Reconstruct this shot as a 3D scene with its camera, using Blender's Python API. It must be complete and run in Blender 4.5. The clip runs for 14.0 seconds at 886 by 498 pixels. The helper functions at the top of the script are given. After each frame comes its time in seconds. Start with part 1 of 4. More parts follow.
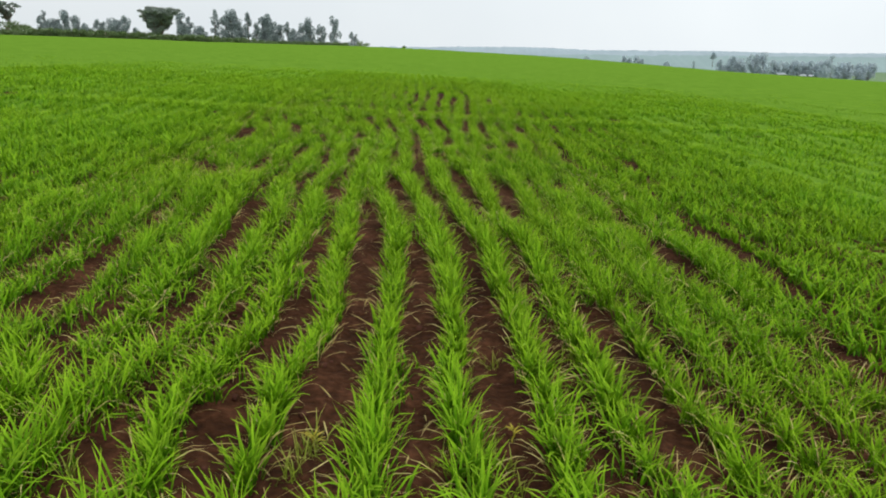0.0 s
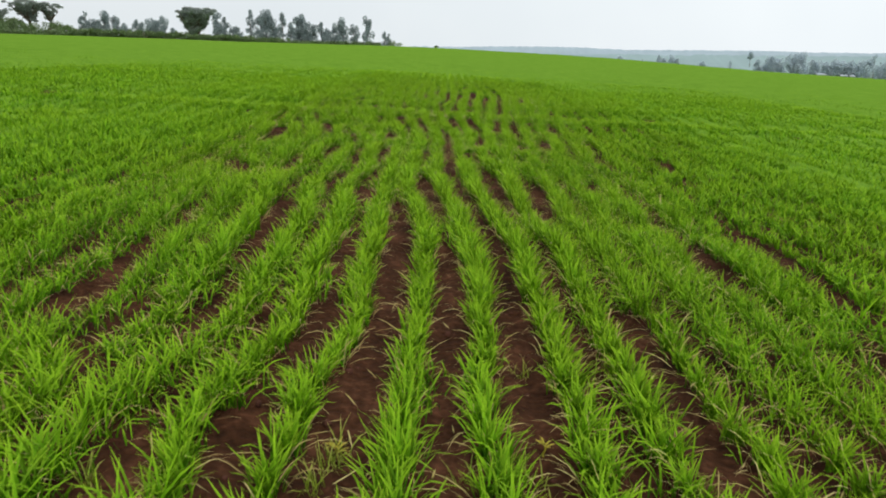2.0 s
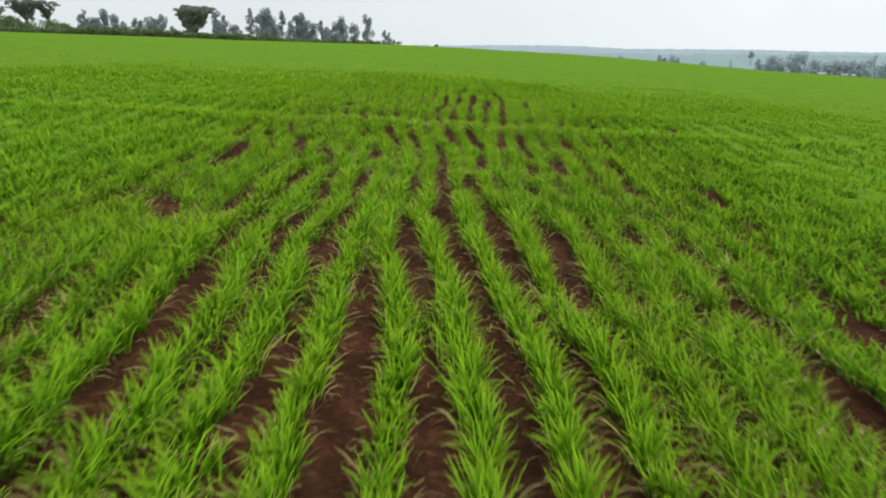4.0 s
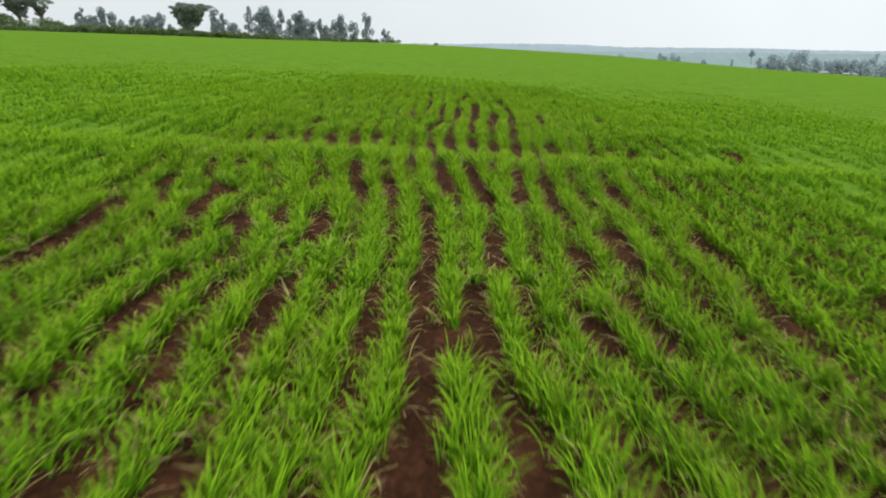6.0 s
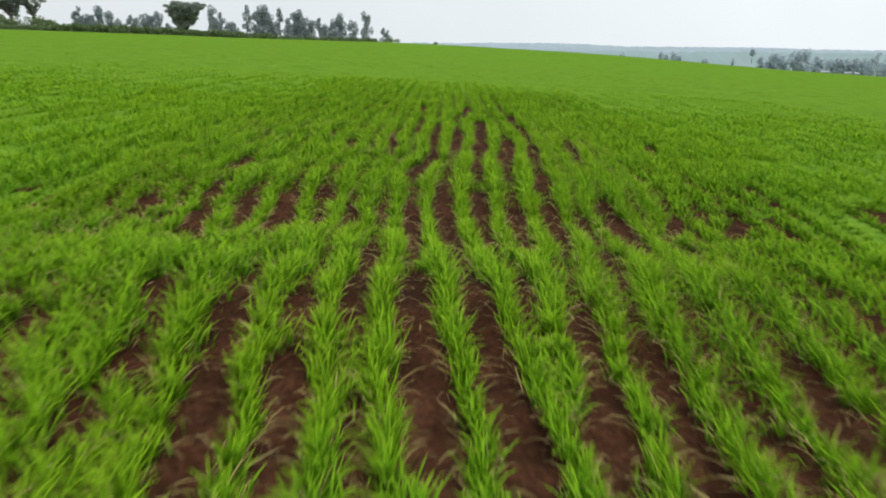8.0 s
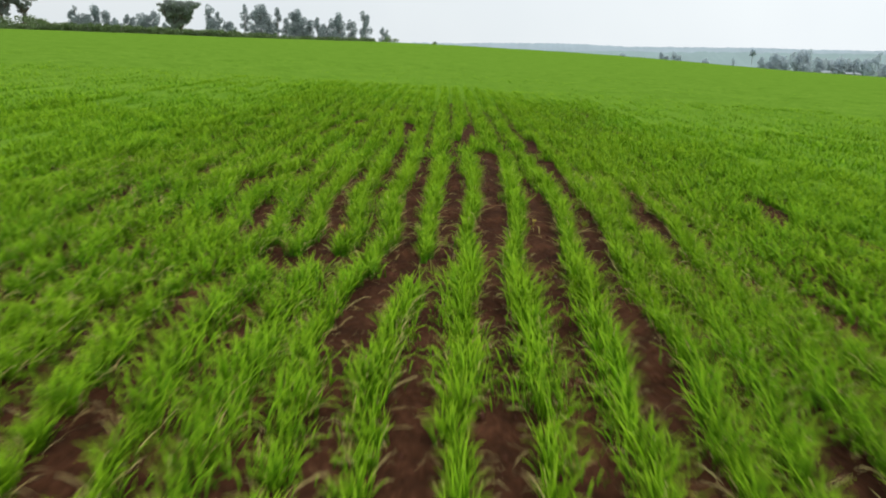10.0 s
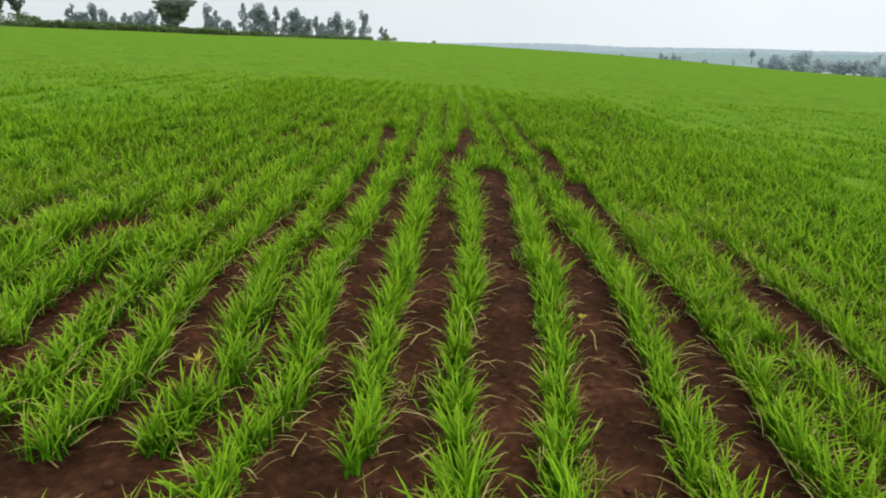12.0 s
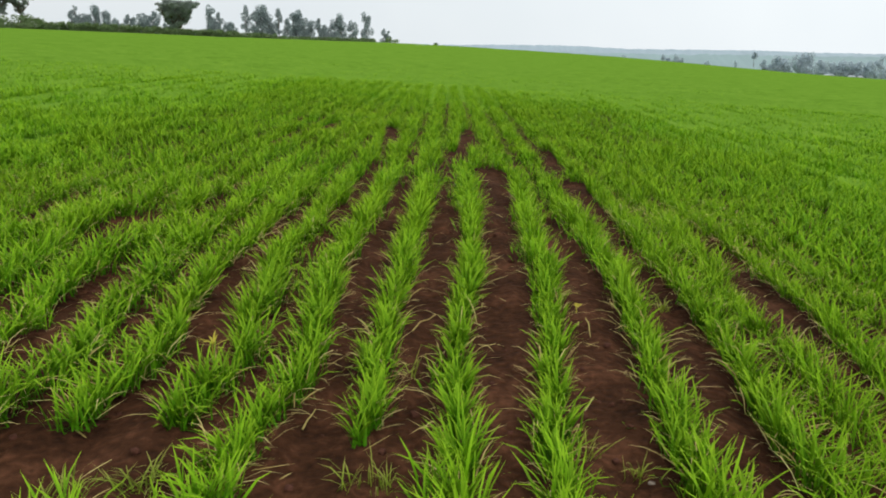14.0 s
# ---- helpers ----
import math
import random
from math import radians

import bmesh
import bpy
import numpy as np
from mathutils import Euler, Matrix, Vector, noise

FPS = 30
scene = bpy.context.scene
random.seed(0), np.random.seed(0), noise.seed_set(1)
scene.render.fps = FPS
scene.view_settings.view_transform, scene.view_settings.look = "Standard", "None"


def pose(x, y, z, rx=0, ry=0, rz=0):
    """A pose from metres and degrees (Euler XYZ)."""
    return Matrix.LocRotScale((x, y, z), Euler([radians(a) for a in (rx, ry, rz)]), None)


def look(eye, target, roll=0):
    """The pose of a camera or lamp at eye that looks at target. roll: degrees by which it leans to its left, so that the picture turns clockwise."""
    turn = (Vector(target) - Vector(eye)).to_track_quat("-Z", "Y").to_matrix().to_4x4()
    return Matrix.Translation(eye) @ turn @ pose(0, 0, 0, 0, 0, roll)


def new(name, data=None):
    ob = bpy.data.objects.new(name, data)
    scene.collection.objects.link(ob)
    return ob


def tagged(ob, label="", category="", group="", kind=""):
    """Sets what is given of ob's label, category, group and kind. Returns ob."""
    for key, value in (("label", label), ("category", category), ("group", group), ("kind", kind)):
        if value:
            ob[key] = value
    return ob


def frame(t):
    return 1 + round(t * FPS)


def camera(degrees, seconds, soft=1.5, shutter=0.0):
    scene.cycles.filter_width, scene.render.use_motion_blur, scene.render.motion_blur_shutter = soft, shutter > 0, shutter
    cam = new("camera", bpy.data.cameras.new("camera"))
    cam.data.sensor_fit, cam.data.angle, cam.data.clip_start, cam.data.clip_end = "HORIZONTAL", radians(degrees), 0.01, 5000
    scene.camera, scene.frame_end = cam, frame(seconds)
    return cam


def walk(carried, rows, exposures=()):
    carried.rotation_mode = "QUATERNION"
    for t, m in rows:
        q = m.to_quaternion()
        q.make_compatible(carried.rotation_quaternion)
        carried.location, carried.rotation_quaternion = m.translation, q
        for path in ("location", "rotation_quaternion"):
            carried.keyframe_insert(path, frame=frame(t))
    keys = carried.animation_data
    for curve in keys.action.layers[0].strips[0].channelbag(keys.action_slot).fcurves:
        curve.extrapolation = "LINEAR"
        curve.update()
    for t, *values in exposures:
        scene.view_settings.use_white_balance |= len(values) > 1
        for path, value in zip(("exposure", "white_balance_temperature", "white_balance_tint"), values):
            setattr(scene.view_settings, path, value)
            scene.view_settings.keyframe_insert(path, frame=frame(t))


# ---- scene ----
# ---- camera ----
LENS = 64.0
cam = camera(LENS, 14.0, soft=1.95, shutter=0.5)
PATH = [
    (0, pose(0.056, -0.002, 0.950, 74.55, 0.19, -2.25)),
    (0.5, pose(0.061, 0.002, 0.952, 74.55, 0.19, -0.96)),
    (1, pose(0.056, 0.006, 0.951, 74.56, 0.19, 0.27)),
    (1.5, pose(0.052, 0.010, 0.949, 74.56, 0.19, 0.27)),
    (2, pose(0.058, 0.067, 0.946, 74.54, 0.19, 0.27)),
    (2.2, pose(0.070, 0.124, 0.944, 74.54, 0.19, 0.28)),
    (4.5, pose(0.114, 1.972, 0.991, 74.40, 0.11, 0.29)),
    (5, pose(0.131, 2.612, 0.999, 74.37, 0.10, 0.29)),
    (5.5, pose(0.147, 3.300, 1.007, 74.34, 0.10, 0.29)),
    (6, pose(0.162, 4.029, 1.015, 74.32, 0.10, 0.29)),
    (6.5, pose(0.177, 4.793, 1.023, 74.30, 0.10, 0.29)),
    (7, pose(0.192, 5.585, 1.031, 74.29, 0.09, 0.29)),
    (7.5, pose(0.206, 6.398, 1.039, 74.27, 0.09, 0.29)),
    (8, pose(0.220, 7.227, 1.048, 74.26, 0.10, 0.29)),
    (8.5, pose(0.234, 8.064, 1.057, 74.25, 0.10, 0.29)),
    (9, pose(0.247, 8.903, 1.066, 74.25, 0.10, 0.30)),
    (10.2, pose(0.305, 11.050, 1.010, 74.27, 0.02, 0.25)),
    (11.3, pose(0.354, 12.674, 0.924, 74.31, -0.14, 0.20)),
    (11.5, pose(0.359, 12.703, 0.913, 74.23, -0.14, 0.20)),
    (12, pose(0.376, 12.732, 0.867, 74.25, -0.14, 0.22)),
    (12.5, pose(0.397, 12.708, 0.837, 74.29, -0.14, 0.26)),
    (13, pose(0.387, 12.668, 0.822, 74.33, -0.14, 0.32)),
    (13.5, pose(0.381, 12.635, 0.838, 74.35, -0.14, 0.35)),
    (14, pose(0.379, 12.614, 0.864, 74.39, -0.14, 0.39)),
]
walk(cam, PATH)

# ---- light: a bright overcast sky ----
SUN_UP, SUN_TURN = radians(58), radians(150)
world = bpy.data.worlds.new("overcast_sky")
scene.world = world
world.use_nodes = True
wn, wl = world.node_tree.nodes, world.node_tree.links
sky = wn.new("ShaderNodeTexSky")
sky.sky_type, sky.sun_disc = "NISHITA", False
sky.sun_elevation, sky.sun_rotation = SUN_UP, SUN_TURN
sky.air_density, sky.dust_density, sky.ozone_density = 1.0, 4.0, 1.0
cloud = wn.new("ShaderNodeTexNoise")
cloud.inputs["Scale"].default_value, cloud.inputs["Detail"].default_value = 2.2, 4.0
cloud_ramp = wn.new("ShaderNodeValToRGB")
cloud_ramp.color_ramp.elements[0].position, cloud_ramp.color_ramp.elements[1].position = 0.3, 0.75
cloud_ramp.color_ramp.elements[0].color = (7.2, 7.75, 8.1, 1)
cloud_ramp.color_ramp.elements[1].color = (8.3, 8.75, 8.95, 1)
coords = wn.new("ShaderNodeTexCoord")
wl.new(coords.outputs["Generated"], cloud.inputs["Vector"])
wl.new(cloud.outputs["Fac"], cloud_ramp.inputs["Fac"])
blend = wn.new("ShaderNodeMix")
blend.data_type = "RGBA"
blend.inputs[0].default_value = 0.88
wl.new(sky.outputs[0], blend.inputs[6])
# the cloud is thinner and brighter over the valley
aside = wn.new("ShaderNodeSeparateXYZ")
wl.new(coords.outputs["Generated"], aside.inputs[0])
thin_cloud = wn.new("ShaderNodeMapRange")
for i, v in enumerate((-0.5, 0.5, 0.92, 1.11)):
    thin_cloud.inputs[i + 1].default_value = v
wl.new(aside.outputs[0], thin_cloud.inputs[0])
brighter = wn.new("ShaderNodeVectorMath")
brighter.operation = "SCALE"
wl.new(cloud_ramp.outputs[0], brighter.inputs[0])
wl.new(thin_cloud.outputs[0], brighter.inputs["Scale"])
wl.new(brighter.outputs[0], blend.inputs[7])
wl.new(blend.outputs[2], wn["Background"].inputs["Color"])
wn["Background"].inputs["Strength"].default_value = 0.118

sun = new("sun", bpy.data.lights.new("sun", "SUN"))
sun.data.energy, sun.data.angle, sun.data.color = 1.7, radians(14), (1.0, 0.96, 0.9)
sun.matrix_world = look((0, 0, 0), (-math.sin(SUN_TURN) * math.cos(SUN_UP), -math.cos(SUN_TURN) * math.cos(SUN_UP), -math.sin(SUN_UP)))
scene.view_settings.exposure = 0.0


# ---- materials ----
def nodes_of(name):
    m = bpy.data.materials.new(name)
    m.use_nodes = True
    return m, m.node_tree.nodes, m.node_tree.links, m.node_tree.nodes["Principled BSDF"]


def ramp(n, stops):
    r = n.new("ShaderNodeValToRGB")
    e = r.color_ramp.elements
    while len(e) < len(stops):
        e.new(0.5)
    for el, (p, c) in zip(e, stops):
        el.position, el.color = p, (*c, 1)
    return r


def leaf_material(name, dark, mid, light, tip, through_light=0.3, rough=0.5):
    """Thin leaves: each leaf its own shade of green, the ends yellower and brighter, some light passing through."""
    m, n, l, p = nodes_of(name)
    geo = n.new("ShaderNodeNewGeometry")
    shade = ramp(n, [(0.0, dark), (0.5, mid), (1.0, light)])
    l.new(geo.outputs["Random Per Island"], shade.inputs["Fac"])
    patch = n.new("ShaderNodeTexNoise")
    patch.inputs["Scale"].default_value, patch.inputs["Detail"].default_value = 0.9, 3.0
    l.new(geo.outputs["Position"], patch.inputs["Vector"])
    tone = n.new("ShaderNodeHueSaturation")
    far = n.new("ShaderNodeMapRange")
    for i, v in enumerate((0.3, 0.7, 0.485, 0.51)):
        far.inputs[i + 1].default_value = v
    l.new(patch.outputs["Fac"], far.inputs[0])
    l.new(far.outputs[0], tone.inputs["Hue"])
    l.new(shade.outputs["Color"], tone.inputs["Color"])
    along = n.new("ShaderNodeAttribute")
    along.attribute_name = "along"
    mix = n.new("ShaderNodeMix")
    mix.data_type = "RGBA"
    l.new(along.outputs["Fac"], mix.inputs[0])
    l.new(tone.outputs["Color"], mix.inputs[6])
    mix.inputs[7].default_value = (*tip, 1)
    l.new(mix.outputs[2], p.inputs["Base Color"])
    p.inputs["Roughness"].default_value = rough
    p.inputs["Specular IOR Level"].default_value = 0.13
    tr = n.new("ShaderNodeBsdfTranslucent")
    l.new(mix.outputs[2], tr.inputs["Color"])
    both = n.new("ShaderNodeMixShader")
    both.inputs[0].default_value = through_light
    l.new(p.outputs[0], both.inputs[1])
    l.new(tr.outputs[0], both.inputs[2])
    l.new(both.outputs[0], n["Material Output"].inputs["Surface"])
    return m


def rough_material(name, colours, scale, bump=0.4, rough=0.9, distance=0.02, fine=8.0):
    m, n, l, p = nodes_of(name)
    geo = n.new("ShaderNodeNewGeometry")
    a, b = n.new("ShaderNodeTexNoise"), n.new("ShaderNodeTexNoise")
    a.inputs["Scale"].default_value, a.inputs["Detail"].default_value = scale, 6.0
    b.inputs["Scale"].default_value, b.inputs["Detail"].default_value = scale * fine, 5.0
    for t in (a, b):
        l.new(geo.outputs["Position"], t.inputs["Vector"])
    s = n.new("ShaderNodeMath")
    s.operation = "MULTIPLY_ADD"
    s.inputs[1].default_value = 0.45
    half = n.new("ShaderNodeMath")
    half.operation = "MULTIPLY"
    half.inputs[1].default_value = 0.55
    l.new(a.outputs["Fac"], half.inputs[0])
    l.new(b.outputs["Fac"], s.inputs[0])
    l.new(half.outputs[0], s.inputs[2])
    r = ramp(n, colours)
    l.new(s.outputs[0], r.inputs["Fac"])
    l.new(r.outputs["Color"], p.inputs["Base Color"])
    bm = n.new("ShaderNodeBump")
    bm.inputs["Strength"].default_value, bm.inputs["Distance"].default_value = bump, distance
    l.new(b.outputs["Fac"], bm.inputs["Height"])
    l.new(bm.outputs["Normal"], p.inputs["Normal"])
    p.inputs["Roughness"].default_value = rough
    p.inputs["Specular IOR Level"].default_value = 0.06
    return m


# pale leaf ends; bodies darkened to stand in for shade inside the tufts
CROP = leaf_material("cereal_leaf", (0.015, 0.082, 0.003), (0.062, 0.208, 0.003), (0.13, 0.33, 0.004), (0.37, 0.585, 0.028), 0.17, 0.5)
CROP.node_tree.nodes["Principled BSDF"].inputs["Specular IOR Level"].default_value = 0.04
DRY = leaf_material("dry_leaf", (0.2, 0.14, 0.045), (0.4, 0.33, 0.1), (0.56, 0.5, 0.2), (0.54, 0.44, 0.19), 0.15, 0.7)
WEAK = leaf_material("weak_leaf", (0.13, 0.24, 0.01), (0.22, 0.31, 0.02), (0.33, 0.37, 0.05), (0.45, 0.4, 0.12), 0.3, 0.5)
YELLOW = leaf_material("yellow_leaf", (0.35, 0.36, 0.03), (0.45, 0.42, 0.04), (0.5, 0.45, 0.06), (0.5, 0.38, 0.08), 0.3, 0.5)
# distance haze mixed into the gum and thorn colours, over the gum's own grey
HAZY_GUM = leaf_material("hazy_gum_leaf", (0.3, 0.355, 0.355), (0.33, 0.385, 0.39), (0.355, 0.41, 0.41), (0.35, 0.4, 0.4), 0.45, 0.9)
HAZY_THORN = leaf_material("hazy_thorn_leaf", (0.25, 0.285, 0.26), (0.27, 0.31, 0.28), (0.29, 0.33, 0.295), (0.29, 0.33, 0.29), 0.4, 0.9)
HEDGE = leaf_material("hedge_leaf", (0.14, 0.2, 0.09), (0.165, 0.235, 0.105), (0.19, 0.265, 0.12), (0.19, 0.265, 0.12), 0.35, 0.7)
# leaf colour lifted to pale blue-grey, the valley haze painted in
HAZY_FAR_LEAF = leaf_material("hazy_valley_leaf", (0.52, 0.59, 0.63), (0.54, 0.61, 0.65), (0.56, 0.63, 0.67), (0.55, 0.62, 0.66), 0.62, 0.9)
BARK = rough_material("bark", [(0.3, (0.1, 0.08, 0.065)), (0.7, (0.24, 0.2, 0.17))], 1.5)
SOIL = rough_material("red_soil", [(0.28, (0.015, 0.0068, 0.0036)), (0.5, (0.049, 0.0205, 0.0098)), (0.74, (0.128, 0.054, 0.028))], 5.0, 1.0, 0.95, 0.02)
CLOD = rough_material("soil_clod", [(0.25, (0.035, 0.014, 0.009)), (0.75, (0.12, 0.052, 0.035))], 20.0, 0.6, 0.95, 0.005)
STONE = rough_material("pale_stone", [(0.3, (0.2, 0.16, 0.12)), (0.7, (0.35, 0.3, 0.25))], 60.0, 0.4, 0.85, 0.002)
CANOPY = rough_material("far_cereal", [(0.25, (0.078, 0.178, 0.013)), (0.5, (0.132, 0.253, 0.026)), (0.75, (0.175, 0.304, 0.036))], 1.2, 1.0, 1.0, 0.12, 6.0)
CANOPY.node_tree.nodes["Principled BSDF"].inputs["Specular IOR Level"].default_value = 0.0
VALLEY = rough_material("valley_ground", [(0.3, (0.1, 0.19, 0.09)), (0.5, (0.15, 0.23, 0.12)), (0.7, (0.21, 0.27, 0.16))], 0.012, 0.2, 0.9, 0.5)
THATCH = rough_material("thatch", [(0.3, (0.12, 0.1, 0.075)), (0.7, (0.22, 0.18, 0.14))], 2.0)
MUD = rough_material("mud_wall", [(0.3, (0.2, 0.15, 0.11)), (0.7, (0.32, 0.25, 0.19))], 1.0)
ZINC = rough_material("zinc_sheet", [(0.3, (0.3, 0.33, 0.36)), (0.7, (0.38, 0.41, 0.44))], 0.4, 0.1, 0.5)


# ---- helpers of shape ----
def mesh_of(name, verts, faces, material, smooth=True, along=None):
    """One mesh from numpy arrays: verts (n, 3) and a list of face arrays, each (m, 3) or (m, 4)."""
    me = bpy.data.meshes.new(name)
    faces = [f for f in faces if len(f)]
    loops = np.concatenate([f.ravel() for f in faces]).astype(np.int32)
    sizes = np.concatenate([np.full(len(f), f.shape[1]) for f in faces]).astype(np.int32)
    me.vertices.add(len(verts))
    me.vertices.foreach_set("co", np.asarray(verts, np.float32).ravel())
    me.loops.add(len(loops))
    me.loops.foreach_set("vertex_index", loops)
    me.polygons.add(len(sizes))
    me.polygons.foreach_set("loop_start", np.r_[0, np.cumsum(sizes)[:-1]].astype(np.int32))
    me.polygons.foreach_set("loop_total", sizes)
    me.polygons.foreach_set("use_smooth", np.full(len(sizes), smooth))
    if along is not None:
        me.attributes.new("along", "FLOAT", "POINT").data.foreach_set("value", np.asarray(along, np.float32))
    me.update(calc_edges=True)
    me.validate()
    me.materials.append(material)
    return me


def part(name, me, parent, label=""):
    ob = new(name, me)
    ob.parent = parent
    return tagged(ob, label)


def lattice(ix, iy, seed):
    h = (ix * 374761393 + iy * 668265263 + seed * 2246822519) & 0xFFFFFFFF
    h = ((h ^ (h >> 13)) * 1274126177) & 0xFFFFFFFF
    return ((h ^ (h >> 16)) & 0xFFFF) / 65535.0


def ripple(x, y, seed=0):
    """Smooth noise from 0 to 1 with cells of 1."""
    x, y = np.asarray(x, float), np.asarray(y, float)
    ix, iy = np.floor(x).astype(np.int64), np.floor(y).astype(np.int64)
    u, v = x - ix, y - iy
    u, v = u * u * (3 - 2 * u), v * v * (3 - 2 * v)
    a, b = lattice(ix, iy, seed), lattice(ix + 1, iy, seed)
    c, d = lattice(ix, iy + 1, seed), lattice(ix + 1, iy + 1, seed)
    return (a * (1 - u) + b * u) * (1 - v) + (c * (1 - u) + d * u) * v


# ---- lie of the land ----
SLOPE = math.tan(radians(3.4))


def land(x, y):
    """Height of the ground: a field that falls to the right, a low crest, a valley beyond, hills at the end."""
    x, y = np.asarray(x, float), np.asarray(y, float)
    r = np.hypot(x, y)
    az = x / np.maximum(np.abs(y), 1.0)
    amount = 1.75 * np.exp(-(((az - 0.06) / 0.5) ** 2)) * (y > 0)
    amount = amount - 0.75 * np.clip((-az - 0.08) / 0.35, 0, 1) * (y > 0)
    rise = np.where(r < 165, (r / 165) ** 2, np.exp(-(((r - 165) / 110) ** 2)))
    z = -SLOPE * np.clip(x, -700, 700) + amount * rise
    z = z - 3.0 * np.clip((r - 190) / 200, 0, 1) ** 2 * (np.abs(az) < 2) + 2.0 * np.clip((r - 260) / 300, 0, 1)
    z = z + np.clip((r - 25) / 150, 0, 1) * 0.5 * (ripple(x / 35, y / 35, 3) - 0.5)
    z = z + (0.06 * np.exp(-(((y - 10.0 - 0.08 * x) / 0.5) ** 2)) - 0.055 * np.exp(-(((y - 11.65 - 0.08 * x) / 0.7) ** 2))) * (r < 60)
    hills = np.clip((r - 1400) / 1500, 0, 1)
    hills = hills * hills * (3 - 2 * hills)
    far = -35 - 0.012 * x
    return z * (1 - hills) + far * hills


# ---- rows of the crop ----
PITCH, MIDDLE = 0.232, 0.065
FIRST = MIDDLE + PITCH / 2
FURROWS = []


def bare(half, *stretches):
    """Furrows that lie open between two rows: from y, to y, x at the one end and at the other."""
    FURROWS.extend((*s, half) for s in stretches)


bare(0.026, (1.92, 2.46, 0.53, 0.51), (2.07, 3.53, 0.07, 0.08), (2.67, 3.74, 0.51, 0.52))
bare(0.038, (1.34, 1.75, -0.44, -0.43), (1.36, 1.80, 0.06, 0.06), (1.38, 1.89, 0.28, 0.30), (1.49, 1.71, 0.94, 0.93), (1.67, 2.43, -0.17, -0.14), (1.68, 2.05, 0.73, 0.74), (1.79, 2.29, 0.30, 0.31), (1.81, 2.03, -0.98, -0.97), (1.96, 2.63, -0.42, -0.35), (2.84, 4.06, 0.31, 0.25), (2.96, 3.60, -0.39, -0.37))
bare(0.056, (1.29, 1.56, -0.59, -0.66), (1.34, 1.77, -0.18, -0.17), (1.42, 1.67, 0.74, 0.74), (1.56, 1.71, 1.14, 1.13), (1.98, 2.61, 0.74, 0.71), (2.19, 2.94, 0.31, 0.31), (2.26, 2.74, -1.26, -1.24), (2.33, 4.24, -0.14, -0.21), (2.66, 3.11, 1.69, 1.71), (2.80, 3.15, -1.24, -1.24), (2.97, 3.80, 1.26, 1.34))
bare(0.026, (4.00, 4.48, 0.04, -0.04), (4.02, 4.35, 0.24, 0.21), (4.06, 4.31, 0.42, 0.42))
bare(0.038, (4.00, 4.32, -0.65, -0.66), (4.08, 4.60, 0.65, 0.68), (4.38, 4.87, 0.21, 0.14), (4.38, 4.98, -0.04, -0.12), (4.58, 5.45, 0.69, 0.64), (4.66, 5.48, 0.39, 0.35), (4.71, 4.96, -0.93, -0.93), (4.88, 5.47, -0.12, -0.13), (4.96, 7.04, 0.09, 0.07), (5.06, 5.46, 1.11, 1.10), (5.10, 5.40, -0.92, -0.90), (5.14, 5.44, -0.66, -0.70))
bare(0.038, (5.32, 5.61, -0.00, 0.00))
bare(0.056, (3.05, 4.15, -0.80, -0.84), (3.81, 4.07, -2.32, -2.29), (3.91, 4.32, -0.86, -0.91), (3.95, 4.39, -0.23, -0.25), (4.30, 4.76, 0.41, 0.39), (4.44, 4.88, -0.47, -0.46), (4.78, 5.13, 1.31, 1.34), (5.05, 5.57, -0.47, -0.43))
bare(0.085, (3.18, 4.13, 1.74, 1.72), (5.26, 5.68, -1.52, -1.57))
bare(0.026, (6.27, 6.62, -0.15, -0.13), (6.73, 7.24, 0.44, 0.47), (7.19, 8.59, 0.09, 0.05), (8.70, 9.11, 0.00, -0.02))
bare(0.038, (6.16, 6.41, -0.47, -0.48), (6.21, 6.41, -0.74, -0.71), (6.27, 6.47, 0.94, 0.94), (6.27, 6.66, 0.70, 0.75), (6.39, 6.72, -0.48, -0.48), (6.57, 7.02, 0.30, 0.31), (6.71, 7.06, 0.91, 0.93), (6.73, 6.96, -0.52, -0.53), (6.99, 7.34, 1.15, 1.18), (7.06, 7.33, -0.80, -0.80), (7.18, 7.96, 0.40, 0.43), (7.30, 7.72, 0.81, 0.83))
bare(0.038, (8.32, 8.77, 0.86, 0.89), (8.66, 9.23, -0.17, -0.26), (8.69, 9.23, 0.45, 0.43), (8.78, 9.02, 0.87, 0.89), (8.81, 9.38, 0.66, 0.70), (8.83, 9.07, 1.10, 1.13))
bare(0.056, (6.21, 6.61, 0.29, 0.30), (6.34, 6.69, -0.97, -1.02), (6.45, 7.10, 2.11, 2.23), (6.49, 7.13, 0.09, 0.04), (6.57, 7.35, -1.86, -1.98), (6.60, 6.99, -0.99, -0.97), (6.63, 6.97, -0.74, -0.77), (7.41, 8.09, 1.56, 1.58), (7.46, 8.24, -0.56, -0.55), (7.68, 8.13, -1.02, -1.05), (7.70, 8.28, -1.77, -1.83), (8.34, 9.12, -1.65, -1.80))
bare(0.056, (8.59, 8.73, -0.74, -0.69), (8.61, 8.88, -0.43, -0.46), (8.67, 9.20, 0.18, 0.13), (8.78, 9.03, -0.76, -0.76), (8.90, 9.20, -0.48, -0.47))
bare(0.085, (6.19, 6.58, 0.11, 0.09), (6.79, 8.41, -1.65, -1.84), (7.46, 8.17, 1.10, 1.08), (7.89, 8.91, -1.28, -1.38))
